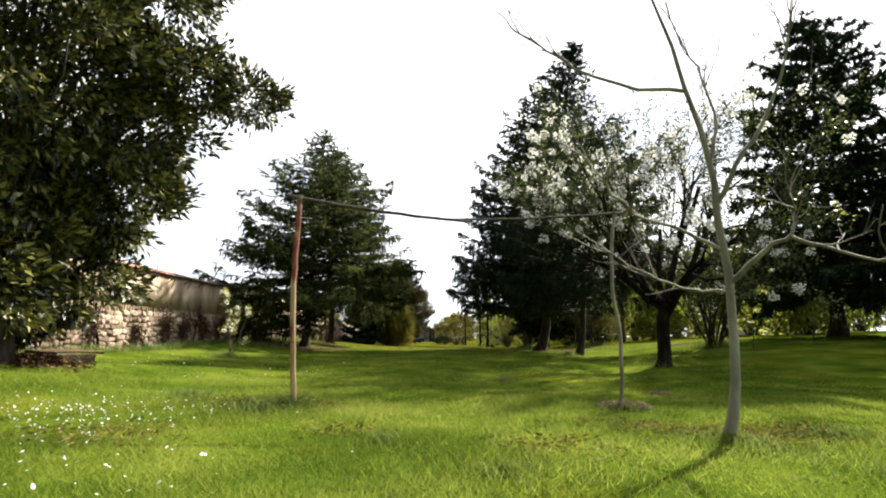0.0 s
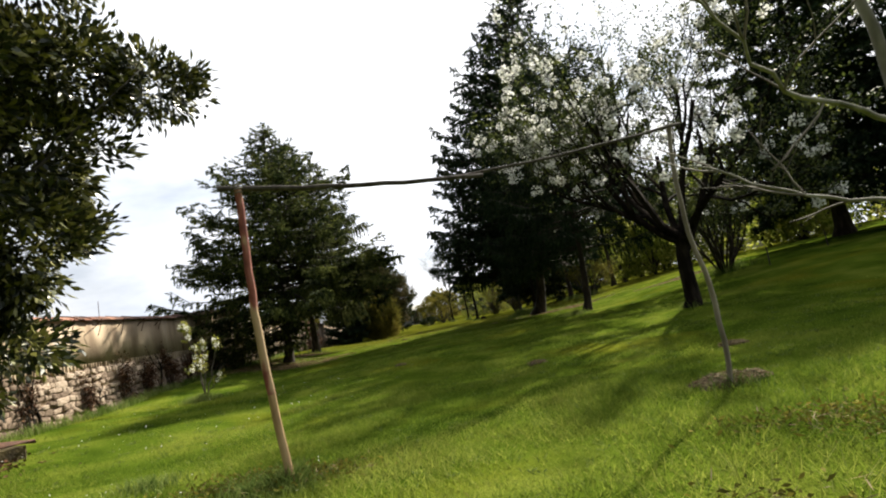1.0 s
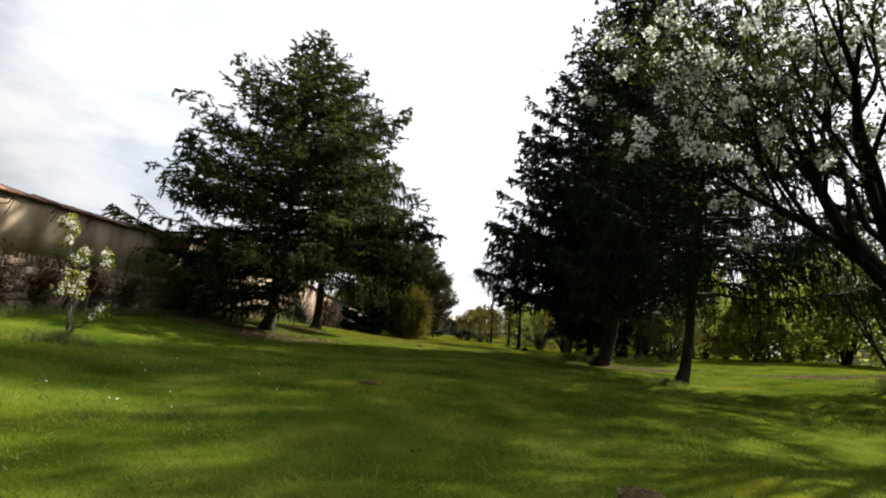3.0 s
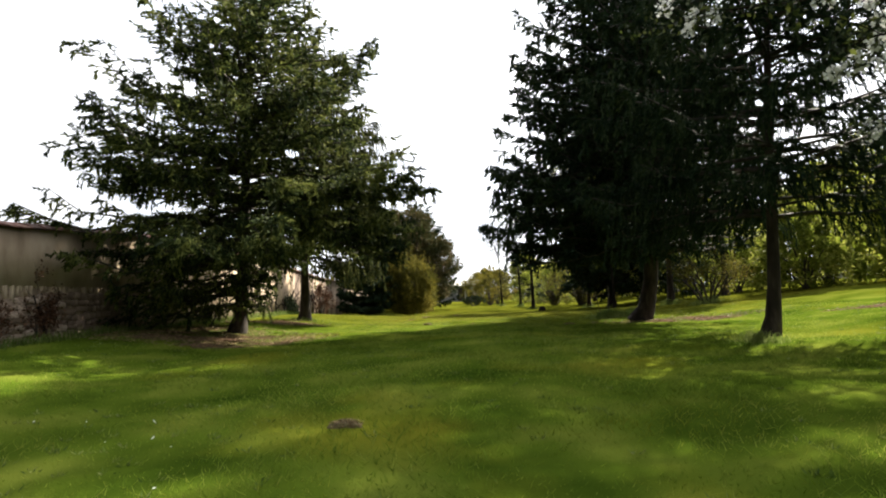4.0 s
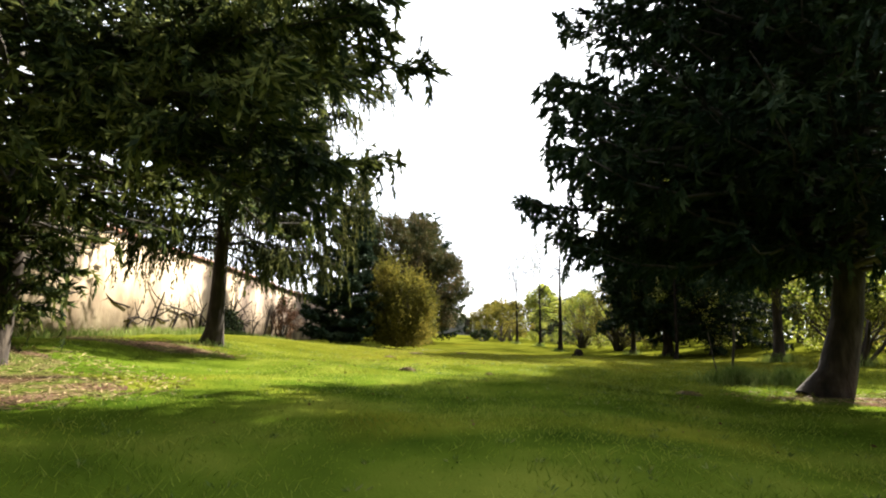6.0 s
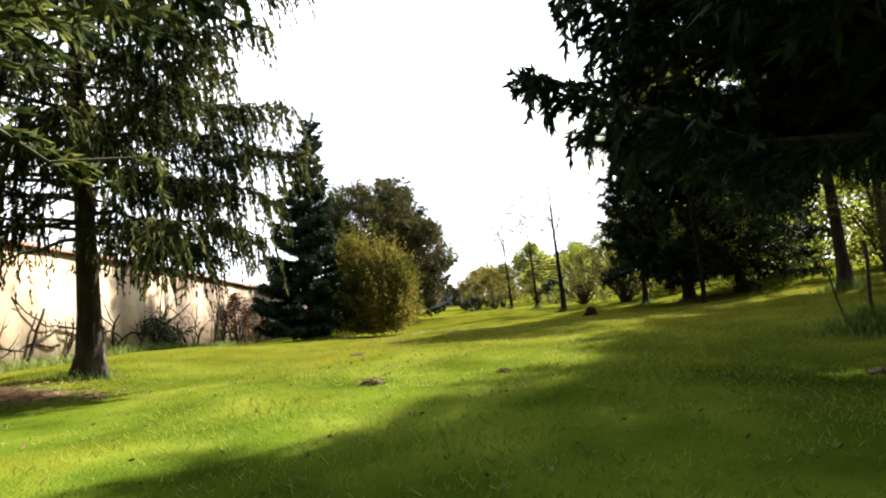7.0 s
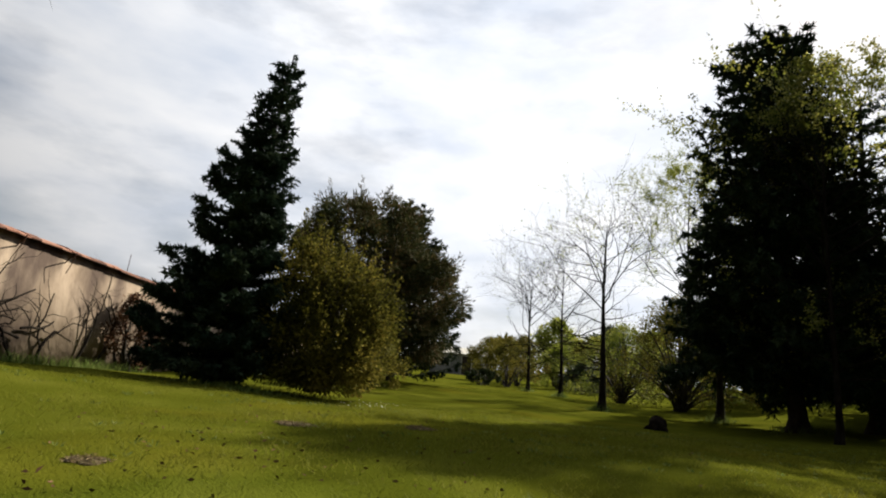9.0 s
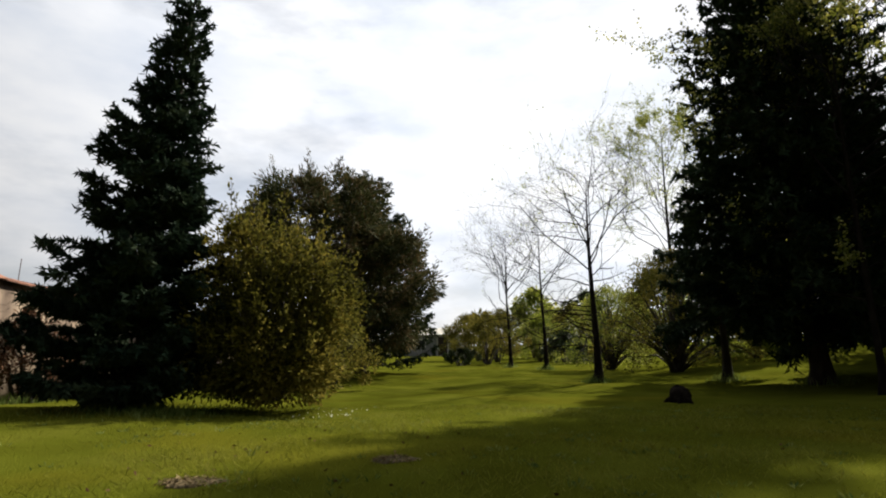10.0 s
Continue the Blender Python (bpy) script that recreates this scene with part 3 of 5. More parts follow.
def slab(profile_ys, low, high, front, back, name, mat):
    """A wall strip along y between low(y) and high(y), from front to back behind the wall line."""
    v, f = [], []
    for y in profile_ys:
        x = wall_x(y)
        v += [(x + front, y, low(y)), (x + front, y, high(y)), (x - back, y, high(y)), (x - back, y, low(y))]
    n = len(profile_ys)
    for i in range(n - 1):
        a, b = 4 * i, 4 * i + 4
        for k in range(4):
            f.append((a + k, b + k, b + (k + 1) % 4, a + (k + 1) % 4))
    f += [(0, 1, 2, 3), (4 * n - 1, 4 * n - 2, 4 * n - 3, 4 * n - 4)]
    return mesh_of(name, v, f, M[mat])


def make_wall():
    ys = np.arange(-4, 62.1, 1.0)
    wall = new("wall_west", slab(ys, lambda y: gz(wall_x(y), y) - 0.5, lambda y: wall_top(y) - 0.1, 0.0, 0.45, "wall_west", "mortar"))
    tagged(wall, "tall old garden wall of rubble stone under flaking ochre render", "wall", kind="structure")
    return wall


WALL = make_wall()


def wall_base(y):
    return gz(wall_x(y), y)


def part(name, me, parent, x=0, y=0, z=0, rx=0, ry=0, rz=0, scale=(1, 1, 1)):
    ob = new(name, me)
    ob.parent = parent
    ob.matrix_basis = pose(x, y, z, rx, ry, rz) @ Matrix.Diagonal((*scale, 1))
    return ob


# render above the bared stone, with tongues of mortar hanging from its edge
def make_render():
    r = np.random.default_rng(51)
    # coats change tone at the y=39.5 seam, with some sunlight in the pale one
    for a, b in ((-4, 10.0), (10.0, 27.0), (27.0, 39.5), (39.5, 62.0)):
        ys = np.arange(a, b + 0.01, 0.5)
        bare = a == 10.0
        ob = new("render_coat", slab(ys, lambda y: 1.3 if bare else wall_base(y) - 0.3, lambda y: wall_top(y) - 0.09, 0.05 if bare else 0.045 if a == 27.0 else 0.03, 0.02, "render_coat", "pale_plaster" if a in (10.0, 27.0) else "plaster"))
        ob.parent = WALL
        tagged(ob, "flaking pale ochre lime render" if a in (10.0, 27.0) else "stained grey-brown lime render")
    v, f = [], []
    y = 10.1
    while y < 26.9:
        w = r.uniform(0.03, 0.09)
        x = wall_x(y)
        low = 1.3 - 0.05 - 0.22 * r.random() ** 1.5 + 0.05 * math.sin(1.3 * y)
        b = len(v)
        for z, half in ((1.31, w * 0.6), (0.5 * (1.31 + low), w * 0.42), (low, w * 0.2)):
            v += [(x + 0.0, y - half, z), (x + 0.052, y - half * 0.8, z), (x + 0.052, y + half * 0.8, z), (x + 0.0, y + half, z)]
        for q in (0, 4):
            for k in range(3):
                f.append((b + q + k, b + q + k + 1, b + q + 5 + k, b + q + 4 + k))
        f.append((b + 8, b + 9, b + 10, b + 11))
        y += w + r.uniform(0.015, 0.07)
    ob = new("render_edge", mesh_of("render_edge", v, f, M["pale_plaster"]))
    ob.parent = WALL
    tagged(ob, "ragged tongues of render hanging over the stone", kind="stuff")


make_render()

# young bare tree near the goal: a bent grey stem with long thin limbs
def make_young_tree():
    r = np.random.default_rng(61)
    tree = empty("young_tree", 2.45, 9.92, gz(2.45, 9.92), "young bare tree with smooth grey bark and long thin limbs", "tree")
    stem = [(-0.02, 0, -0.1), (0.06, 0, 0.2), (0.1, 0, 0.5), (0.11, 0, 0.83), (0.1, 0, 1.39), (0.04, 0, 1.83), (0.03, 0, 2.18), (-0.04, 0.03, 2.65), (-0.16, 0.06, 3.1), (-0.24, 0.08, 3.5), (-0.4, 0.1, 4.0), (-0.52, 0.12, 4.7)]
    limbs = [
        ([(0.04, 0, 1.6), (-0.33, -0.15, 1.72), (-0.72, -0.35, 1.8), (-1.02, -0.55, 2.02), (-1.3, -0.7, 2.3)], 0.018),
        ([(-0.16, 0.06, 3.05), (-0.6, 0.12, 3.1), (-1.2, 0.19, 3.38), (-1.6, 0.12, 3.65), (-1.84, 0.06, 3.86)], 0.021),
        ([(0.1, 0, 1.3), (0.3, -0.15, 1.52), (0.49, -0.27, 1.66), (0.55, -0.27, 1.88), (0.48, -0.25, 2.15)], 0.026),
        ([(0.49, -0.27, 1.66), (0.7, -0.45, 1.52), (0.94, -0.65, 1.4), (1.3, -0.8, 1.5)], 0.015),
        ([(0.04, 0, 2.0), (0.18, -0.1, 2.33), (0.4, -0.2, 2.7), (0.55, -0.33, 3.16), (0.62, -0.35, 3.7)], 0.027),
        ([(0.02, 0, 2.4), (0.13, 0.1, 2.8), (0.02, 0.2, 3.3), (-0.15, 0.25, 3.8)], 0.019),
        ([(0.1, 0, 1.22), (-0.25, 0.2, 1.28), (-0.6, 0.35, 1.5), (-0.95, 0.45, 1.7)], 0.013),
    ]
    rad = np.array([0.06, 0.046, 0.04, 0.037, 0.035, 0.032, 0.029, 0.025, 0.021, 0.017, 0.012, 0.005])
    v, f = tubes([(np.array(stem), rad)], 14)
    child("trunk", mesh_of("trunk", v, f, M["grey_bark"], True), tree)
    for pts, r0 in limbs:
        pts = np.array(pts)
        t = np.linspace(0, len(pts) - 1, 14)
        fine = np.stack([np.interp(t, np.arange(len(pts)), pts[:, q]) for q in range(3)], 1) + r.normal(size=(14, 3)) * 0.012
        fine[0] = pts[0]
        limb = child("limb", mesh_of("limb", *tubes([(fine, np.linspace(r0, 0.005, 14))], 8), M["grey_bark"], True), tree)
        tw = []
        for _ in range(7):
            i = r.integers(3, 14)
            d = fine[i] - fine[i - 1]
            grow(fine[i], d + r.normal(size=3) * 0.05 + np.array([0, 0, 0.03]), r.uniform(0.25, 0.6), 0.007, 1, r, tw, 40, (1, 2), 0.2)
        v, f = tubes([(p, q) for p, q, _ in tw], 4)
        child("branchwork", mesh_of("branchwork", v, f, M["twig"], True), limb)


make_young_tree()

# makeshift goal
M["red_paint"] = material("worn red paint", [(0.1, 0.03, 0.022), (0.22, 0.07, 0.05), (0.3, 0.14, 0.1)], 14, 0.75, 6, bump=0.004, stretch=(1, 1, 0.3), second=(7, (0.36, 0.25, 0.14), 0.52, 0.6))
M["bare_wood"] = material("peeled pole wood", [(0.2, 0.13, 0.06), (0.36, 0.24, 0.12), (0.46, 0.33, 0.18)], 12, 0.8, 6, bump=0.004, stretch=(1, 1, 0.25))
M["old_pole"] = material("grey weathered pole", [(0.1, 0.085, 0.065), (0.19, 0.165, 0.13), (0.28, 0.25, 0.2)], 12, 0.85, 6, bump=0.005, stretch=(1, 1, 0.3), second=(5, (0.08, 0.1, 0.04), 0.55, 0.7))
M["dark_pole"] = material("dark barky pole", [(0.025, 0.02, 0.016), (0.05, 0.042, 0.034), (0.085, 0.075, 0.06)], 14, 0.9, 6, bump=0.006)


def make_goal():
    r = np.random.default_rng(62)
    goal = empty("goal_frame", 0.2, 11.75, gz(0.2, 11.75), "home-made goal of two rough poles with a sagging pole across", "goal")
    o = np.array([0.2, 11.75, gz(0.2, 11.75)])
    a, b = np.array([-1.6, 11.42, gz(-1.6, 11.42) - 0.1]), np.array([-1.64, 11.34, 2.17])
    n = 16
    line = bend(a, b, 0, n, r, 0.004)
    line[:, 0] -= 0.05 * np.sin(np.linspace(0, np.pi, n)) ** 1.3
    post = child("post", mesh_of("post", *tubes([(line[:6] - o, np.linspace(0.034, 0.032, 6))], 12), M["bare_wood"], True), goal, "peeled yellowish wooden goal post, its upper part painted red")
    child("painted_part", mesh_of("painted_part", *tubes([(line[5:] - o, np.linspace(0.0325, 0.029, n - 5))], 12), M["red_paint"], True), post, "worn red paint on the upper post")
    c, d = np.array([2.05, 11.86, gz(2.05, 11.86) - 0.1]), np.array([2.08, 11.84, 2.08])
    line2 = bend(c, d, 0, n, r, 0.006)
    line2[:, 0] += 0.05 * np.sin(np.linspace(0, 2 * np.pi, n))
    child("post", mesh_of("post", *tubes([(line2 - o, np.linspace(0.023, 0.019, n))], 10), M["old_pole"], True), goal, "crooked grey weathered goal post")
    m = np.array([0.35, 11.6, 1.95])
    e = b + np.array([-0.16, 0, 0.04])
    bar = bend(e, m, 0.03, 14, r, 0.004)
    child("crossbar", mesh_of("crossbar", *tubes([(bar - o, np.linspace(0.024, 0.017, 14))], 8), M["dark_pole"], True), goal, "dark sagging crossbar pole")
    bar2 = bend(m + np.array([-0.35, 0, 0.035]), d + np.array([0.1, 0, 0.03]), 0.03, 12, r, 0.003)
    child("crossbar", mesh_of("crossbar", *tubes([(bar2 - o, np.linspace(0.013, 0.015, 12))], 8), M["dark_pole"], True), goal, "thin dark pole tied to the crossbar")
    for q, rr in ((b, 0.034), (d, 0.029)):
        t = np.linspace(0, 6 * np.pi, 40)
        rope = q + np.stack([rr * np.cos(t), rr * np.sin(t), -0.05 + 0.09 * t / t[-1]], 1)
        child("lashing", mesh_of("lashing", *tubes([(rope - o, np.full(40, 0.005))], 5), M["old_pole"], True), goal)


make_goal()


def blossom_cluster(c, rad, n, r):
    """Petals round a point."""
    d = unit(r.normal(size=(n, 3)))
    return c + d * rad * r.random((n, 1)) ** 0.4, d + r.normal(size=(n, 3)) * 0.5


def make_sapling():
    r = np.random.default_rng(63)
    x, y = -6.0, 19.65
    tree = empty("pear_sapling", x, y, gz(x, y), "small pear sapling with white blossom and young leaves in rough grass", "sapling")
    lines, P, D, LP, LD = [], [], [], [], []
    tips = ((-0.22, 0, 1.62, 9), (0.42, 0.05, 1.15, 2), (0.12, -0.1, 1.25, 4), (0.5, 0.1, 0.7, 2), (-0.1, 0.1, 0.9, 3))
    for tx, ty, tz, n in tips:
        line = bend((r.normal(0, 0.03), r.normal(0, 0.03), -0.05), (tx, ty, tz), 0.0, 8, r, 0.015)
        lines.append((line, np.linspace(0.014, 0.005, 8)))
        for k in range(n):
            i = r.integers(4, 8)
            c = line[i] + r.normal(size=3) * np.array([0.09, 0.07, 0.06])
            p, d = blossom_cluster(c, 0.055, 30, r)
            P.append(p), D.append(d)
            p, d = blossom_cluster(c + r.normal(size=3) * 0.03, 0.085, 20, r)
            LP.append(p), LD.append(d)
    child("stem", mesh_of("stem", *tubes(lines, 6), M["twig"], True), tree)
    P, D = np.concatenate(P), np.concatenate(D)
    child("blossom", mesh_of("blossom", *leaves(P, D, 0.03, 0.028, r), M["petal"]), tree, "white blossom clusters")
    LP, LD = np.concatenate(LP), np.concatenate(LD)
    child("crown", mesh_of("crown", *leaves(LP, LD, 0.07, 0.04, r), M["yellow_leaf"]), tree)


make_sapling()

# ---- conifers ----
conifer("spruce_tree", -6.55, 27.75, 9.1, 4.2, 0.16, "broad dark spruce with drooping branches beside the garden wall", "spruce_light", np.random.default_rng(1), crown_from=0.75, thin_north=1.0,
        lean=(0.5, 0.1), fine=False, sprays=345000, hang=0.5, droop=0.34, ragged=0.24, per=13, whorl=0.24, curtain=0.26, bare=0.15, up_tip=0.32, sag_west=0.8, n=9, finger=(0.125, 0.033), spray=(0.1, 0.058), sag_east=0.95, dense_east=0.15, boughs=(10, 2.2, 3.2, -0.4, 0.1, 4.5),
        env=[(0.5, 0.4, 0.6, 3.9, 1.2), (1.1, 0.7, 1.0, 4.3, 1.8), (1.6, 1.7, 1.4, 4.4, 3.2), (2.1, 3.9, 1.6, 4.4, 4.2), (3.0, 4.3, 2.0, 4.4, 4.3), (3.5, 3.7, 1.7, 4.1, 4.2), (4.2, 3.2, 1.8, 3.8, 4.0), (5.2, 3.2, 2.0, 3.5, 3.8), (6.3, 3.0, 2.1, 3.0, 3.3), (7.1, 2.7, 2.5, 2.3, 2.6), (7.8, 1.9, 1.7, 1.7, 1.8), (8.4, 1.3, 1.1, 0.9, 1.1), (9.1, 0.25, 0.25, 0.25, 0.25)])
conifer("spruce_tree", -6.8, 32.85, 9.9, 3.6, 0.165, "spruce with long curtains of hanging twigs before the wall", "spruce_brown", np.random.default_rng(2), crown_from=2.0,
        sprays=200000, hang=1.08, droop=0.4, ragged=0.2, per=8, whorl=0.36, curtain=0.72, bare=0.2, up_tip=0.16, dense_east=0.8, fine=False, n=10, finger=(0.12, 0.03), spray=(0.078, 0.046), sag_east=0.0,
        env=[(0.8, 1.6, 1.2, 2.0, 2.0), (1.6, 2.3, 1.4, 2.4, 2.6), (2.3, 2.8, 1.5, 2.8, 3.1), (2.9, 3.1, 1.4, 3.0, 3.4), (3.6, 3.1, 1.4, 3.0, 3.7), (4.3, 2.9, 1.5, 3.0, 3.7), (5.1, 2.8, 1.9, 2.8, 3.5), (6.1, 2.9, 2.2, 2.5, 3.0), (7.2, 2.6, 2.0, 2.1, 2.4), (8.5, 1.7, 1.4, 1.3, 1.5), (9.9, 0.25, 0.25, 0.25, 0.25)])
conifer("spruce_tree", 3.05, 30.45, 14.4, 4.3, 0.21, "very tall dark spruce on bare earth at the lawn edge", "spruce", np.random.default_rng(3), crown_from=1.75,
        lean=(1.8, 0.0), sprays=340000, hang=0.5, droop=0.3, ragged=0.17, per=14, whorl=0.22, curtain=0.3, bare=0.1, up_tip=0.28, dense_east=-0.9, thin_south=0.6, sag_east=-0.6, fine=False, n=9, finger=(0.15, 0.043), spray=(0.118, 0.072),
        env=[(0.7, 2.4, 1.2, 2.7, 2.9), (1.6, 2.8, 1.3, 3.6, 3.4), (2.2, 2.8, 1.3, 4.5, 3.7), (2.6, 2.8, 1.2, 4.6, 3.8), (3.2, 2.6, 1.4, 4.4, 3.8), (3.8, 2.4, 2.4, 4.2, 3.7), (4.4, 2.2, 4.2, 4.1, 3.7), (5.3, 2.2, 5.5, 3.9, 3.5), (6.4, 2.4, 5.6, 3.9, 3.4), (7.6, 2.3, 4.4, 3.8, 3.2), (9.2, 2.2, 2.4, 3.3, 2.2), (10.4, 1.9, 1.8, 2.8, 1.8), (11.6, 1.6, 1.4, 2.1, 1.4), (13.2, 1.1, 0.9, 1.2, 0.9), (14.4, 0.2, 0.2, 0.2, 0.2)])
conifer("spruce_tree", 3.85, 24.9, 8.2, 3.3, 0.115, "dark spruce with a bare lower trunk on the lawn", "spruce", np.random.default_rng(4), crown_from=2.1, lean=(0.6, 0.0),
        sprays=165000, hang=0.8, profile=0.4, droop=0.33, side=(0.15, 0.0), per=8, whorl=0.34, curtain=0.45, sag_east=-0.5, n=9, finger=(0.15, 0.036), spray=(0.08, 0.046))
conifer("spruce_tree", 13.3, 26.4, 12.0, 3.8, 0.26, "dark spruce standing in the rough grass", "spruce", np.random.default_rng(5), crown_from=1.6, sprays=70000, spray=(0.24, 0.13), profile=0.45, per=9)
conifer("spruce_tree", -7.05, 42.0, 6.85, 1.65, 0.12, "narrow blue-green spruce with a leaning tip by the wall", "blue_spruce", np.random.default_rng(6), crown_from=0.3,
        lean=(0.6, 0.22), sprays=92000, hang=0.2, droop=0.22, up_tip=0.3, spray=(0.11, 0.066), whorl=0.22, ragged=0.28, per=10, curtain=0.1, bare=0.1,
        env=[(0.3, 1.25, 1.3, 1.45, 1.4), (1.2, 1.25, 1.35, 1.6, 1.5), (2.2, 1.1, 1.2, 1.45, 1.3), (3.2, 0.75, 0.95, 1.2, 1.05), (4.2, 0.5, 0.65, 0.9, 0.8), (5.2, 0.34, 0.4, 0.55, 0.5), (6.2, 0.2, 0.2, 0.24, 0.24), (6.85, 0.08, 0.08, 0.08, 0.08)])
# mostly unseen, added behind the dark mass at right to shade the lawn
conifer("spruce_tree", 17.2, 24.0, 12.5, 4.0, 0.26, "dark spruce added at the edge of the rough grass to shade the lawn", "spruce", np.random.default_rng(76), crown_from=1.8, sprays=30000, spray=(0.3, 0.14), profile=0.5)
# added tree: its crown stays hidden and only throws shade on the lawn
conifer("spruce_tree", 9.9, 43.4, 13.0, 3.2, 0.14, "tall thin spruce with a bare trunk and high crown, added out of view to shade the lawn", "spruce", np.random.default_rng(77), crown_from=5.5, sprays=34000, spray=(0.2, 0.1), profile=0.45)
conifer("spruce_tree", 5.25, 46.6, 10.2, 2.65, 0.2, "dense tall dark spruce casting deep shade on the lawn", "spruce", np.random.default_rng(8), crown_from=1.1, lean=(-0.45, 0.0), sprays=85000, profile=0.45, hang=0.4, droop=0.25, spray=(0.185, 0.105), ragged=0.16, per=11, whorl=0.25, curtain=0.25, bare=0.1)
conifer("spruce_tree", 4.4, 49.4, 5.6, 1.8, 0.11, "small dark spruce beside the tall one", "spruce", np.random.default_rng(9), crown_from=1.5, sprays=26000, profile=0.7, spray=(0.14, 0.07))
conifer("spruce_tree", 7.2, 47.0, 8.6, 3.1, 0.2, "dark spruce crowded against its taller neighbour", "spruce", np.random.default_rng(10), crown_from=1.0, sprays=45000, profile=0.55, spray=(0.15, 0.08))
conifer("spruce_tree", -6.6, 55.5, 7.7, 3.3, 0.15, "dark spruce at the end of the shrub border", "spruce", np.random.default_rng(12), crown_from=0.4, sprays=45000, spray=(0.17, 0.085), profile=0.6, droop=0.12, up_tip=0.3, hang=0.3, ragged=0.25)


def lumpy(name, x, y, blobs, label, r, mat, count, leaf, clumps, category, trunk=None, shoots=0, reach=0.5):
    """A dense crown: clumps of leaves over the surface of several overlapping round masses (dx, dy, dz, rx, ry, rz)."""
    ob = empty(name, x, y, gz(x, y), label, category)
    size = np.array([b[3] * b[4] * b[5] for b in blobs]) ** 0.7
    pick = r.choice(len(blobs), clumps, p=size / size.sum())
    B = np.array(blobs)
    d = unit(r.normal(size=(clumps, 3)))
    C = B[pick, :3] + d * B[pick, 3:] * r.uniform(0.55, 1.02, (clumps, 1))
    keep = C[:, 2] > 0.25
    C, d = C[keep], d[keep]
    R = r.uniform(0.22, 0.55, len(C))
    q = r.integers(0, len(C), count)
    e = unit(r.normal(size=(count, 3)))
    P = C[q] + e * (R[q] * r.random(count) ** 0.5)[:, None] * np.array([1, 1, 0.7])
    D = e * 0.6 + d[q] * 0.7 + r.normal(size=(count, 3)) * 0.4
    k = P[:, 2] > 0.05
    P, D = P[k], D[k]
    v, f = leaves(P, D, leaf[0] * r.uniform(0.6, 1.3, len(P)), leaf[1] * r.uniform(0.7, 1.3, len(P)), r)
    lines = []
    if shoots:
        # young shoots that stand out of the crown, set with leaves
        top = np.nonzero(d[:, 2] > -0.3)[0]
        SP, SD = [], []
        for i in r.choice(top, shoots):
            end = C[i] + (d[i] * 0.5 + np.array([0, 0, 0.8]) + r.normal(size=3) * 0.25) * reach * r.uniform(0.5, 1.3)
            line = bend(C[i], end, 0.0, 5, r, 0.02)
            lines.append((line, np.linspace(0.008, 0.003, 5)))
            u = r.uniform(0.1, 1.0, 26)
            SP.append(C[i] + (end - C[i]) * u[:, None] + r.normal(size=(26, 3)) * 0.03)
            SD.append(unit(end - C[i]) * 0.7 + r.normal(size=(26, 3)) * 0.6)
        SP, SD = np.concatenate(SP), np.concatenate(SD)
        v2, f2 = leaves(SP, SD, leaf[0] * r.uniform(0.6, 1.2, len(SP)), leaf[1] * r.uniform(0.7, 1.2, len(SP)), r)
        v, f = np.concatenate([v, v2]), np.concatenate([f, f2 + len(v)])
    child("crown", mesh_of("crown", v, f, M[mat]), ob)
    if shoots:
        tagged(child("shoot_growth", mesh_of("shoot_growth", *tubes(lines, 3), M["dark_twig"], True), ob), "thin upright young shoots", kind="stuff")
    lines = []
    if trunk:
        th, tr = trunk
        lines.append(trunk_line(th, tr, r))
        child("trunk", mesh_of("trunk", *tubes(lines, 10), M["bark"], True), ob)
        lines = []
    for c in C[r.choice(len(C), min(len(C), 60), replace=False)]:
        z0 = min(max(0.15, c[2] * 0.45), trunk[0] if trunk else 0.3)
        lines.append((bend((0, 0, z0), c, 0.05 * c[2], 6, r, 0.04), np.linspace(0.05, 0.008, 6)))
    child("branchwork", mesh_of("branchwork", *tubes(lines, 5), M["dark_twig"], True), ob)
    return ob


lumpy("evergreen_tree", -6.9, 13.3, [(-0.3, -0.2, 5.2, 2.6, 2.5, 3.6), (-0.7, 0.4, 2.6, 1.8, 1.7, 2.0), (1.7, 1.3, 5.2, 1.3, 1.1, 0.8), (2.85, 2.0, 4.98, 0.9, 0.75, 0.42), (1.1, 0.8, 7.3, 1.55, 1.45, 1.6), (1.1, 1.3, 4.0, 1.2, 1.2, 0.8),
      (0.2, 0.2, 8.2, 1.9, 1.9, 1.5), (-0.3, -0.7, 1.4, 1.5, 1.4, 1.4), (-1.0, 0.9, 1.0, 1.0, 1.0, 1.0), (0.5, -1.2, 6.0, 1.6, 1.5, 2.0), (0.9, 1.2, 2.75, 1.15, 1.15, 1.0), (0.6, 0.8, 1.5, 1.0, 1.0, 0.85)],
      "large glossy dark evergreen tree spreading over the garden wall", np.random.default_rng(15), "evergreen", 96000, (0.17, 0.062), 780, "tree", (6.5, 0.22))
lumpy("pine_tree", -6.9, 51.5, [(-0.2, 0, 4.6, 2.6, 2.4, 2.0), (1.5, 0.4, 2.6, 2.0, 1.8, 2.1), (-1.9, 0.3, 4.1, 1.3, 1.5, 1.5), (1.2, 1.5, 3.4, 1.7, 1.6, 2.2), (0.7, 0.2, 5.6, 1.0, 1.1, 0.9), (-1.1, 0.1, 6.0, 0.9, 1.0, 0.6), (2.4, 0.6, 4.2, 0.8, 0.9, 0.6)],
      "rounded bushy pine with brownish inner needles", np.random.default_rng(13), "pine", 66000, (0.19, 0.04), 520, "pine tree", (5.5, 0.18), 260, 0.55)
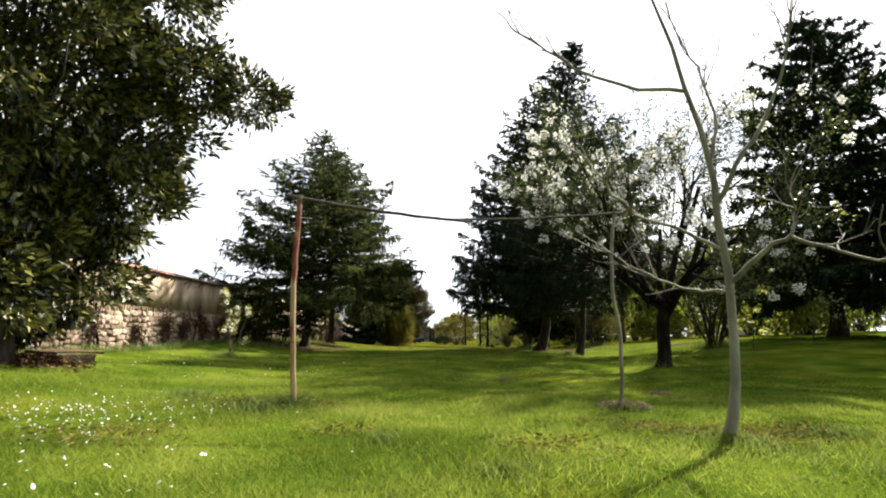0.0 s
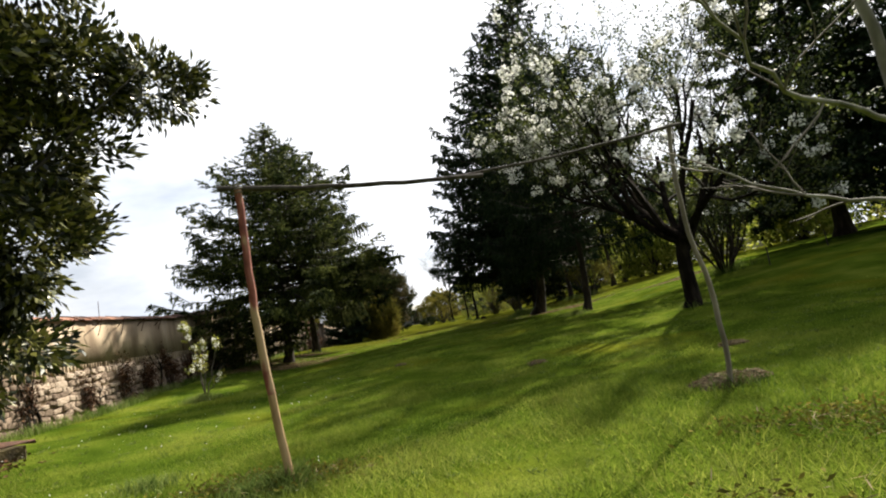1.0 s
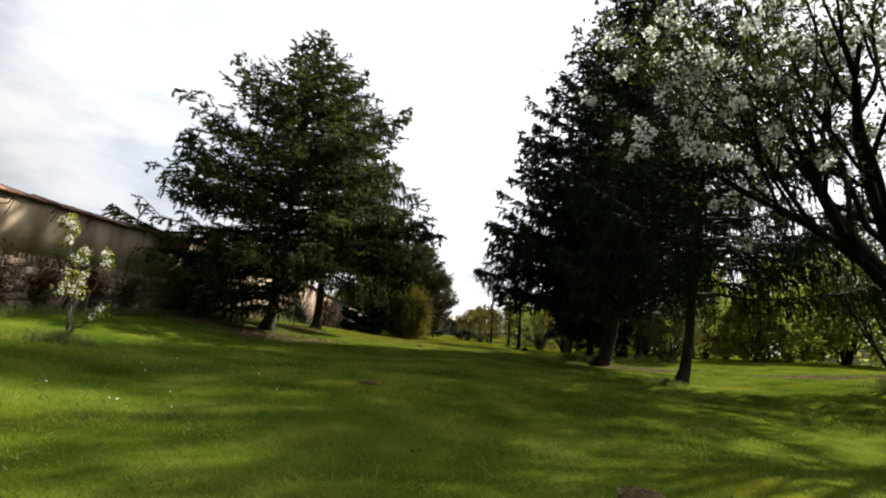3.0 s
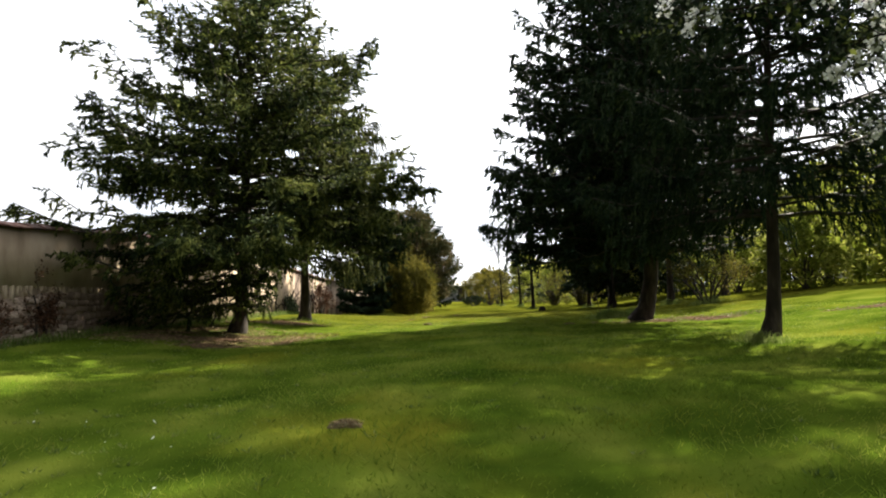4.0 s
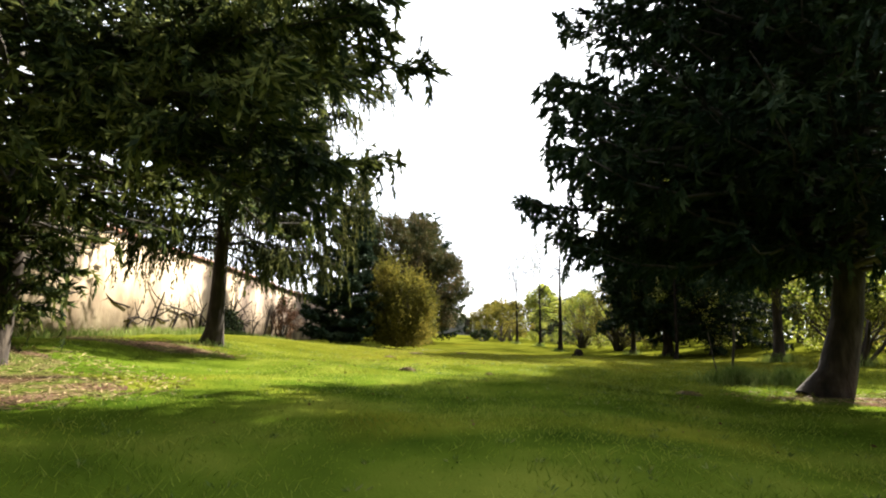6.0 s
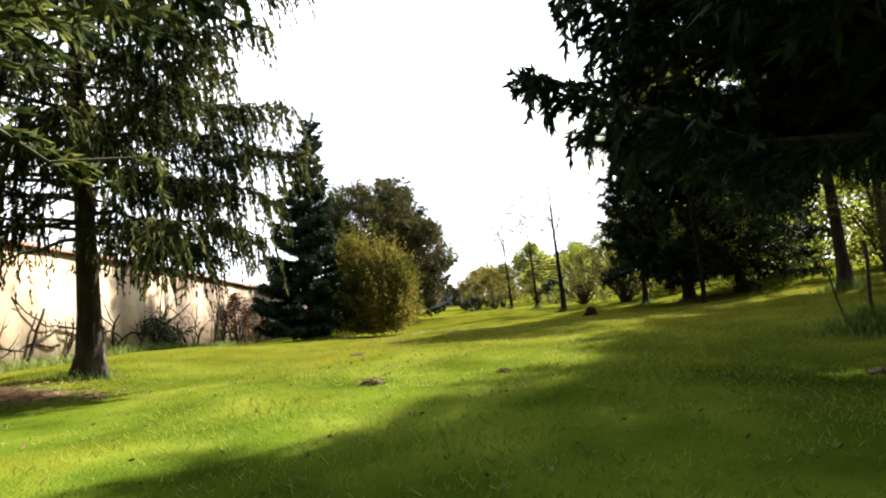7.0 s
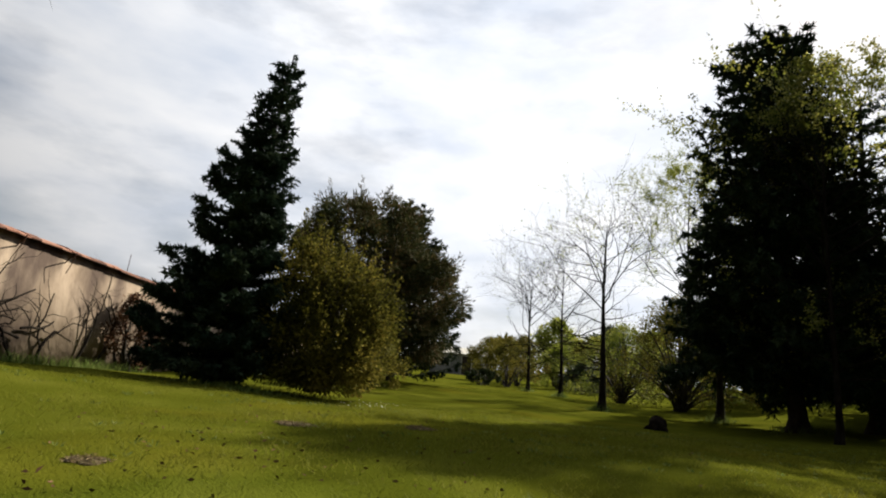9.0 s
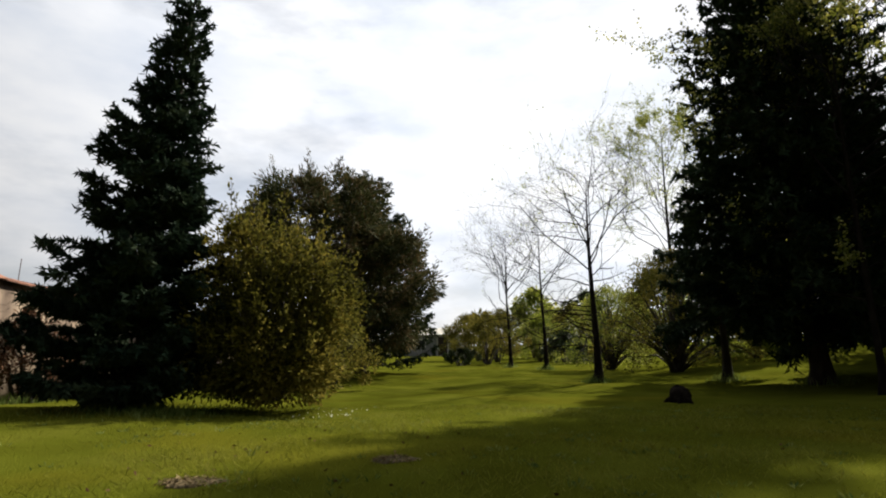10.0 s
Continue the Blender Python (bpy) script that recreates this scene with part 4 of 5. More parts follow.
lumpy("shrub", -5.05, 42.6, [(0.05, 0, 1.1, 1.0, 1.05, 1.1), (-0.65, 0.0, 2.1, 0.5, 0.6, 0.9), (0.3, 0.05, 1.95, 0.65, 0.7, 0.6), (-0.15, 0.0, 2.2, 0.45, 0.5, 0.6), (0.75, -0.1, 1.4, 0.4, 0.5, 0.6), (0.2, -0.5, 0.6, 0.8, 0.5, 0.6), (-0.6, -0.4, 0.9, 0.6, 0.5, 0.8)],
      "dense olive-yellow shrub at the foot of a spruce", np.random.default_rng(14), "shrub", 26000, (0.085, 0.04), 240, "shrub", None, 420, 0.62)


# pear in blossom
def make_pear():
    r = np.random.default_rng(16)
    x, y = 4.95, 19.5
    tree = empty("pear_tree", x, y, gz(x, y), "old spreading pear tree in white blossom", "pear tree")
    lines = []
    tp, tr = trunk_line(1.45, 0.17, r, (0.15, 0.0), 8, 1.4, 0.8)
    lines.append((tp, tr, 6))
    for az, tilt, ln in ((0.3, 48, 2.5), (1.7, 42, 2.2), (2.7, 52, 2.35), (3.5, 40, 2.6), (4.6, 45, 2.2), (5.6, 30, 2.7), (1.0, 18, 2.9), (3.2, 64, 2.0)):
        d = (math.sin(radians(tilt)) * math.cos(az), math.sin(radians(tilt)) * math.sin(az), math.cos(radians(tilt)))
        grow(tp[-1] - np.array([0, 0, r.uniform(0, 0.35)]), d, ln, 0.105, 4, r, lines, 40, (3, 4), 0.14, 0.16, 0.72)
    lines = [(p * np.where(p[:, :1] < 0, np.array([1.05, 1, 1.0]), 1.0) * np.array([1, 1, 1.12]) + np.maximum(-p[:, :1] - 0.7, 0) * np.array([0, 0, 0.4]), q, d) for p, q, d in lines]
    wood(tree, lines, "dark_bark", "dark_bark")
    C, _ = scatter_on(lines, 430, r, 1, 0.04)
    C = C[r.random(len(C)) < np.where(C[:, 0] < -0.4, 0.95, 0.38)]
    P, D = [], []
    for c in C:
        p, d = blossom_cluster(c, r.uniform(0.06, 0.125), 44, r)
        P.append(p), D.append(d)
    P, D = np.concatenate(P), np.concatenate(D)
    child("blossom", mesh_of("blossom", *leaves(P, D, 0.052, 0.052, r), M["petal"]), tree, "white blossom clusters")
    LP, LD = scatter_on(lines, 24000, r, 2, 0.06)
    child("crown", mesh_of("crown", *leaves(LP, LD, 0.075, 0.042, r), M["pear_leaf"]), tree)


make_pear()


def bare_tree(x, y, h, seed, tr=0.09, leaf=300, name="bare_tree", label="slim bare tree just coming into bud", fork=0.56, mat="spring_leaf", wide=1.0):
    r = np.random.default_rng(seed)
    tree = empty(name, x, y, gz(x, y), label, "tree", "bare trees on the lawn" if name == "bare_tree" else "")
    lines = []
    tp, trr = trunk_line(h * 0.97, tr, r, (r.normal(0, 0.06), 0), 14, 1.5, 0.06)
    lines.append((tp, trr, 4))
    for k in np.linspace(0.16, 0.95, 34):
        z = k * h
        c = np.array([np.interp(z, tp[:, 2], tp[:, 0]), np.interp(z, tp[:, 2], tp[:, 1]), z])
        az = r.uniform(0, 2 * np.pi)
        low = k < fork - 0.05
        tilt = radians(r.uniform(70, 92) if low else r.uniform(38, 66))
        ln = (0.16 * h * r.uniform(0.5, 1.1) if low else (0.27 * h * (1.05 - k) / (1.05 - fork) * r.uniform(0.7, 1.1) + 0.2)) * wide
        d = (math.sin(tilt) * math.cos(az), math.sin(tilt) * math.sin(az), math.cos(tilt))
        grow(c, d, ln, 0.022 if low else 0.036 * (1.2 - k), 2 if low else 3, r, lines, 40, (2, 4), 0.06 if low else 0.16, 0.17, 0.66)
    wood(tree, lines, "dark_bark", "dark_bark")
    if leaf:
        P, D = scatter_on(lines, leaf, r, 1, 0.05)
        child("crown", mesh_of("crown", *leaves(P, D, 0.07, 0.048, r), M[mat]), tree)
    return tree


bare_tree(1.15, 49.6, 5.8, 71, 0.115, wide=1.6)
bare_tree(0.62, 58.5, 5.9, 72, 0.1, wide=1.7)
bare_tree(-0.8, 60.5, 5.3, 73, 0.1, wide=1.9)
bare_tree(6.1, 58.5, 10.6, 74, 0.14, 16000, "tree", "tall open tree with pale young leaves", 0.4, wide=1.5)
conifer("spruce_tree", 6.25, 39.2, 11.0, 2.5, 0.14, "spruce with a tall bare trunk and high drooping crown", "spruce", np.random.default_rng(75), crown_from=2.7, sprays=62000, profile=0.5, hang=0.8, curtain=0.5, spray=(0.13, 0.065))
bare_tree(4.9, 44.2, 7.6, 78, 0.07, 15000, "tree", "thin tree with yellowish young leaves growing against a spruce", 0.45, "yellow_leaf", 1.4)
broadleaf("multi_stem_shrub", 8.4, 25.0, 4.2, "many-stemmed coppiced shrub with upright rods", np.random.default_rng(36), "pear_leaf", 9000, (0.08, 0.05), 0.035, 2.4, 2, 16, 0.3, (2, 3), stems=22, category="shrub", twig="dark_twig")
broadleaf("multi_stem_shrub", 6.8, 36.5, 2.6, "low spreading shrub in young leaf", np.random.default_rng(37), "shrub", 3500, (0.06, 0.04), 0.045, 1.3, 3, 35, 0.1, (2, 3), stems=8, category="shrub", twig="dark_twig")

# shrubs and woods behind
YL = "loose yellow-green shrub in young leaf"
bush("shrub", 4.6, 54.0, 4.0, 2.7, YL, np.random.default_rng(38), "shrub", 15000, (0.085, 0.045), 300, stems=60, tight=0.7)
bush("shrub", 3.1, 57.5, 3.2, 2.2, YL, np.random.default_rng(39), "spring_leaf", 10000, (0.08, 0.04), 230, stems=50, tight=0.7)
bush("shrub", -1.9, 66.0, 2.6, 2.6, "twiggy far shrub in bud", np.random.default_rng(40), "shrub", 8000, (0.12, 0.05), 70)
bush("shrub", -3.2, 64.0, 0.8, 1.2, "low dark spreading shrub at the lawn edge", np.random.default_rng(41), "hedge_leaf", 5000, (0.1, 0.05), 40, shape=0.4)
bush("shrub", -5.6, 47.5, 2.2, 1.3, "grey-green shrub filling the border", np.random.default_rng(42), "shrub", 9000, (0.08, 0.04), 70)
WOODS = [(12.5, 41, 4.5, 2.4, 0), (16, 46, 6, 3, 0), (11, 52.5, 5, 2.2, 1), (15, 57, 7, 3, 0), (19.5, 36, 6, 3, 0), (21, 50, 8, 3.5, 0), (12, 64, 6, 3, 0), (17, 67, 8, 3.5, 1), (9, 71, 5, 2.6, 1),
         (24, 42, 8, 3.6, 0), (22, 28, 6, 3, 1), (19, 21, 5, 2.6, 0), (25, 17, 6.5, 3.2, 1), (5.5, 77, 4.5, 2.8, 1), (1.8, 80, 5, 3, 0), (16, 33, 3.4, 2.0, 0), (13, 47, 3, 1.8, 0), (10.6, 37.5, 3.0, 1.9, 0), (11.3, 45.5, 4.4, 2.3, 0), (9.2, 50, 3.6, 1.9, 0), (14.5, 38, 4.2, 2.4, 0), (8.6, 57, 4.2, 2.3, 0)]
for k, (x, y, h, rr, c) in enumerate(WOODS):
    near = x < 13.5 and y < 51
    bush("wood_shrub", x, y, h, rr, ("tall bush in fresh spring green at the wood edge", "dark leafy bush at the wood edge")[c], np.random.default_rng(100 + k), ("spring_leaf", "hedge_leaf")[c],
         9000 if near else 4200, (0.15, 0.085) if near else (0.29, 0.16), 140 if near else 100, group="wood edge", tight=0.75 if near else 1.0)
rh = np.random.default_rng(90)
for k in range(26):
    a = radians(-34 + 4.6 * k)
    d = rh.uniform(84, 98)
    x, y = d * math.sin(a), 14 + d * math.cos(a) * 0.95
    bush("hedge_tree", x, y, rh.uniform(3.0, 5.5), rh.uniform(3.4, 4.6), "far dark hedgerow tree", np.random.default_rng(130 + k), ("hedge_leaf", "shrub", "pine")[k % 3], 1500, (0.5, 0.25), 60, "tree", 0.1, "far hedgerow")
for k, (x, y, h, rr, c) in enumerate(((-1.2, 71, 3.2, 2.0, 2), (1.4, 70, 2.8, 1.9, 0), (3.6, 72, 3.4, 2.2, 2), (6.5, 68, 3.6, 2.2, 0), (2.4, 66, 1.6, 1.3, 1), (-3.4, 74, 3.0, 2.0, 2), (-9, 62, 5, 2.6, 1))):
    bush("border_shrub", x, y, h, rr, ("shrub in fresh spring green", "dark green shrub", "brownish twiggy shrub in bud")[c] + " at the end of the lawn", np.random.default_rng(170 + k), ("spring_leaf", "hedge_leaf", "shrub")[c], 7000, (0.13, 0.06), 80, group="shrubs closing the lawn")

# ---- wall pieces ----


def block_mesh(name, r, mat, size, bevel=0.18, rough=0.12):
    """A worn block: a box with knocked-off corners, 24 vertices."""
    bm = bmesh.new()
    bmesh.ops.create_cube(bm, size=1.0)
    for v in bm.verts:
        v.co = Vector(c * (1 + r.uniform(-rough, rough)) for c in v.co)
    bmesh.ops.bevel(bm, geom=bm.edges[:], offset=bevel, segments=1, affect="EDGES")
    for v in bm.verts:
        v.co = Vector(c * q for c, q in zip(v.co, size))
    me = bpy.data.meshes.new(name)
    bm.to_mesh(me)
    bm.free()
    me.materials.append(mat)
    return me


def make_stones():
    r = np.random.default_rng(81)
    kinds = [block_mesh("stone", r, M["stone"], (0.09, 1, 1), 0.16, 0.16) for _ in range(8)]
    yaw = math.degrees(math.atan(-WALL_SLOPE))
    rest_v, rest_f, base = [], [], 0
    row_z = 0.0
    spots = []
    for row in range(10):
        hgt = r.uniform(0.1, 0.15)
        y = 12.2 + r.uniform(0, 0.2)
        while y < 27:
            w = r.choice([0.12, 0.18, 0.24, 0.34]) * r.uniform(0.8, 1.25)
            z = wall_base(y) - 0.04 + row_z + hgt / 2 + 0.03 * math.sin(2.3 * y + row) + r.normal(0, 0.012)
            if z < 1.16:
                spots.append((y + w / 2, z, w, hgt * r.uniform(0.75, 1.35)))
            y += w + 0.012
        row_z += hgt + 0.008
    for y, z, w, hgt in spots:
        if 17.2 < y < 25.2 and r.random() < 0.97:
            ob = part("stone", kinds[r.integers(0, 8)], WALL, wall_x(y) + 0.005 + r.uniform(0, 0.02), y, z, r.normal(0, 7), 0, yaw, (r.uniform(0.8, 1.5), w, hgt))
        else:
            v = np.array([q.co for q in kinds[0].vertices]) * np.array([1, w, hgt]) + np.array([wall_x(y) + 0.008, y, z])
            rest_v.append(v)
            for p in kinds[0].polygons:
                q = list(p.vertices)
                rest_f += [(q[0] + base, q[i] + base, q[i + 1] + base) for i in range(1, len(q) - 1)]
            base += len(v)
    ob = new("rubble", mesh_of("rubble", np.concatenate(rest_v), rest_f, M["stone"]))
    ob.parent = WALL
    tagged(ob, "rubble stonework", kind="stuff")


make_stones()


def make_coping():
    """Clay tiles laid as a low saddle along the wall's top."""
    r = np.random.default_rng(82)
    kinds = []
    for _ in range(4):
        v, f = [], []
        for y in (-0.14, 0.14):
            for x, z in ((0.14, -0.03), (0.0, 0.035), (-0.22, 0.085), (-0.45, 0.035), (-0.58, -0.03)):
                v.append((x, y, z + r.normal(0, 0.003)))
            for x, z in ((-0.58, -0.06), (-0.45, 0.0), (-0.22, 0.045), (0.0, 0.0), (0.14, -0.06)):
                v.append((x, y, z))
        for k in range(10):
            f.append((k, (k + 1) % 10, 10 + (k + 1) % 10, 10 + k))
        for o in (0, 10):
            for k in range(4):
                f.append((o + k, o + k + 1, o + 8 - k, o + 9 - k))
        kinds.append(mesh_of("coping_tile", v, f, M["tile"]))
    y = 9.0
    yaw = math.degrees(math.atan(-WALL_SLOPE))
    while y < 52:
        slope = math.degrees(math.atan2(wall_top(y + 0.3) - wall_top(y - 0.3), 0.6))
        part("coping_tile", kinds[r.integers(0, 4)], WALL, wall_x(y) + r.normal(0, 0.008), y, wall_top(y) - 0.045 + r.normal(0, 0.006), slope + r.normal(0, 1.0), 0, yaw)
        y += 0.262


make_coping()


def make_brackets():
    r = np.random.default_rng(83)
    for y in (18.9, 19.9, 20.9, 21.9, 22.9, 34.6, 36.4, 37.8, 39.0, 40.2, 41.4):
        x, z = wall_x(y), wall_top(y) - 0.22
        b = empty("wire_bracket", x + 0.03, y, z, "rusty iron strut that once held vine wires on the wall", "bracket", "wire brackets")
        tip = np.array([0.3, -0.16 + r.normal(0, 0.03), 0.1])
        child("arm", mesh_of("arm", *tubes([(bend((-0.05, 0, -0.1 + r.normal(0, 0.02)), tip, -0.01, 5, r), np.full(5, 0.011))], 6), M["rust"], True), b)
        child("hook", mesh_of("hook", *tubes([(bend(tip, tip + np.array([-0.1, -0.05, -0.3 - r.uniform(0, 0.1)]), 0, 4, r, 0.01), np.full(4, 0.008))], 5), M["rust"], True), b)
    for y, h in ((20.4, 0.34), (43.5, 0.36)):
        rod = new("iron_rod", mesh_of("iron_rod", *tubes([(bend((0, 0, -0.15), (0.01, 0.02, h), 0, 4, r), np.full(4, 0.007))], 6), M["rust"], True))
        rod.matrix_world = pose(wall_x(y) - 0.12, y, wall_top(y) + 0.05)
        tagged(rod, "thin rusty iron rod standing on the wall top", "rod")


make_brackets()


def make_vines():
    """Old pruned vines and leafless climbers flat against the wall."""
    for k, (y, h, leafy) in enumerate(((17.6, 1.1, 0), (19.9, 1.0, 0), (22.6, 1.2, 0), (24.6, 1.0, 0), (33.9, 0.9, 0), (35.6, 1.0, 0), (36.8, 0.8, 0), (39.1, 0.8, 90), (38.2, 1.1, 0), (39.6, 1.15, 0), (40.6, 1.0, 0), (34.7, 1.7, 0), (37.3, 1.8, 0), (39.0, 1.8, 0), (41.2, 1.6, 0), (42.1, 1.7, 0), (42.7, 1.8, 0), (43.5, 1.8, 0), (44.2, 1.6, 0))):
        r = np.random.default_rng(180 + k)
        z0 = wall_base(y)
        v = empty("climbing_vine", wall_x(y) + 0.1, y, z0, "old gnarled leafless vine trained on the wall" if not leafy else "gnarled vine with ivy leaves at the wall foot", "vine", "vines on the wall")
        lines = []
        grow((0, 0, -0.05), (0, r.normal(0, 0.5), 1), h * 0.75, 0.036, 2, r, lines, 55, (3, 4), 0.05, 0.28, 0.75)
        if y > 33 and h < 1.2:
            for sgn in (-1, 1):
                grow((0, 0, h * r.uniform(0.3, 0.7)), (0, sgn, 0.12), h * 1.0, 0.026, 1, r, lines, 70, (2, 4), 0.02, 0.2, 0.4)
        lines = [(p * np.array([0.08, 1, 1]), q, d) for p, q, d in lines]
        child("stem", mesh_of("stem", *tubes([(p, q) for p, q, d in lines], 5), M["dark_bark"], True), v)
        if leafy:
            P, D = scatter_on(lines, leafy * 14, r, 2, 0.1)
            P[:, 0] = np.abs(P[:, 0]) * 0.6
            child("foliage", mesh_of("foliage", *leaves(P, D, 0.07, 0.055, r), M["hedge_leaf"]), v)


make_vines()


def make_dead_climbers():
    """Withered climbers spread flat over the bared stone."""
    for k, (y, w, h, n) in enumerate(((17.3, 0.5, 1.1, 260), (19.2, 0.6, 1.0, 420), (20.7, 0.5, 1.2, 520), (21.9, 0.7, 1.15, 800), (23.3, 0.8, 1.25, 950), (24.6, 0.7, 1.1, 700))):
        r = np.random.default_rng(260 + k)
        ob = empty("dead_climber", wall_x(y) + 0.1, y, wall_base(y), "withered brown climber spread over the bare stone wall", "climber", "climbers on the wall")
        lines = []
        for _ in range(7):
            grow((0, r.normal(0, 0.1), -0.05), (0, r.normal(0, 0.5), 1), h * r.uniform(0.4, 0.75), 0.014, 2, r, lines, 48, (2, 4), 0.1, 0.22, 0.7)
        lines = [(p * np.array([0.1, w, 1]), q, d) for p, q, d in lines]
        child("stem", mesh_of("stem", *tubes([(p, q) for p, q, d in lines], 4), M["dark_twig"], True), ob)
        P, D = scatter_on(lines, n, r, 2, 0.05)
        P[:, 0] = np.abs(P[:, 0]) * 0.8
        child("foliage", mesh_of("foliage", *leaves(P, D, 0.06 * r.uniform(0.6, 1.3, n), 0.032, r), M["brown_leaf"]), ob, "shrivelled brown leaves")


make_dead_climbers()

# ---- things on the lawn ----
M["soil"] = material("dry soil and clippings", [(0.03, 0.022, 0.01), (0.075, 0.055, 0.024), (0.14, 0.11, 0.05)], 9, 1.0, 7, bump=0.03, bump_scale=30)
M["litter"] = material("needle litter", [(0.045, 0.026, 0.017), (0.085, 0.052, 0.034), (0.13, 0.085, 0.06)], 5, 1.0, 8, bump=0.02, bump_scale=40, spec=0.0, second=(1.2, (0.06, 0.075, 0.015), 0.45, 0.6))


def heap(x, y, rx, ry, h, label, seed):
    """A low crumbly heap with dead stalks on it."""
    r = np.random.default_rng(seed)
    ob = empty("clipping_heap", x, y, gz(x, y), label, "heap", "heaps on the lawn")
    n, m = 18, 7
    v = [(0, 0, h)]
    for i in range(1, m + 1):
        t = i / m
        for j in range(n):
            a = 2 * math.pi * j / n
            w = t * (1 + 0.22 * math.sin(3 * a + seed) + 0.1 * r.normal())
            px, py = rx * w * math.cos(a), ry * w * math.sin(a)
            z = h * (1 - t ** 2.4) * (1 + 0.13 * r.normal()) if i < m else -0.03
            v.append((px, py, z + gz(x + px, y + py) - gz(x, y)))
    quads = [(1 + (i - 1) * n + j, 1 + i * n + j, 1 + i * n + (j + 1) % n, 1 + (i - 1) * n + (j + 1) % n) for i in range(1, m) for j in range(n)]
    tris = [(0, 1 + j, 1 + (j + 1) % n) for j in range(n)]
    me = bpy.data.meshes.new("mound")
    me.from_pydata(v, [], tris + quads)
    me.materials.append(M["soil"])
    me.polygons.foreach_set("use_smooth", np.ones(len(me.polygons), bool))
    child("mound", me, ob)
    k = 150 + int(260 * rx * ry / 0.02)
    a, q = r.uniform(0, 2 * np.pi, k), np.sqrt(r.random(k)) * 0.95
    P = np.stack([rx * q * np.cos(a), ry * q * np.sin(a), np.maximum(h * (1 - q ** 2.4), 0.0) + r.uniform(0, 0.012, k)], 1)
    D = np.stack([r.normal(0, 1, k), r.normal(0, 1, k), r.normal(0.0, 0.16, k)], 1)
    stalks = child("stalk", mesh_of("stalk", *leaves(P, D, (0.02 + 0.1 * rx) * r.uniform(0.5, 1.3, k), 0.005, r), M["straw"]), ob)
    tagged(stalks, "dry grass stalks", kind="stuff")
    return ob


HL = "small heap of dry grass clippings and soil on the lawn"
for k, (x, y, rx, ry, h) in enumerate(((2.12, 12.0, 0.36, 0.2, 0.075), (0.95, 15.9, 0.16, 0.12, 0.05), (-2.6, 31.24, 0.13, 0.08, 0.055), (-3.63, 34.7, 0.13, 0.09, 0.016), (-1.33, 31.55, 0.07, 0.05, 0.03), (-3.5, 37.3, 0.2, 0.12, 0.02), (-2.35, 37.9, 0.17, 0.1, 0.02), (-1.55, 19.4, 0.14, 0.1, 0.04), (3.3, 14.4, 0.2, 0.14, 0.05), (1.2, 29.8, 0.15, 0.1, 0.03))):
    heap(x, y, rx, ry, h, HL, 190 + k)


def litter(x, y, rx, ry, seed, label):
    """A thin irregular sheet of fallen needles under a tree."""
    r = np.random.default_rng(seed)
    n, m = 40, 10
    v, f = [], []
    for i in range(m + 1):
        t = i / m
        for j in range(n):
            a = 2 * math.pi * j / n
            w = t * (1 + 0.16 * math.sin(2 * a + seed) + 0.1 * math.sin(5 * a) + 0.06 * math.sin(11 * a + 1))
            px, py = x + rx * w * math.cos(a), y + ry * w * math.sin(a)
            v.append((px, py, gz(px, py) + 0.022 * (1 - t ** 3) - 0.008 * t))
    f = [(i * n + j, (i + 1) * n + j, (i + 1) * n + (j + 1) % n, i * n + (j + 1) % n) for i in range(m) for j in range(n)]
    ob = new("ground_litter", mesh_of("ground_litter", v, f, M["litter"], True))
    tagged(ob, label, "ground", kind="structure")
    k = int(900 * rx * ry)
    a, q = r.uniform(0, 2 * np.pi, k), np.sqrt(r.random(k)) * 1.1
    px, py = x + rx * q * np.cos(a), y + ry * q * np.sin(a)
    P = np.stack([px, py, ground_z(px, py) + 0.025], 1)
    D = np.stack([r.normal(0, 1, k), r.normal(0, 1, k), r.normal(0.1, 0.15, k)], 1)
    st = new("fallen_needles", mesh_of("fallen_needles", *leaves(P, D, 0.08 * r.uniform(0.5, 1.5, k), 0.008, r), M["straw"]))
    tagged(st, "fallen needles and dead stalks", "litter", kind="stuff")


litter(-6.9, 26.9, 2.7, 2.1, 3, "brown needle litter on bare earth under a spruce")
litter(4.0, 30.1, 2.1, 0.7, 5, "brown needle litter on bare earth under a tall spruce")
litter(-7.3, 31.6, 1.6, 0.8, 8, "thin brown needle litter near the wall")
litter(8.6, 28.2, 2.0, 0.5, 9, "brown leaf litter in the rough grass")


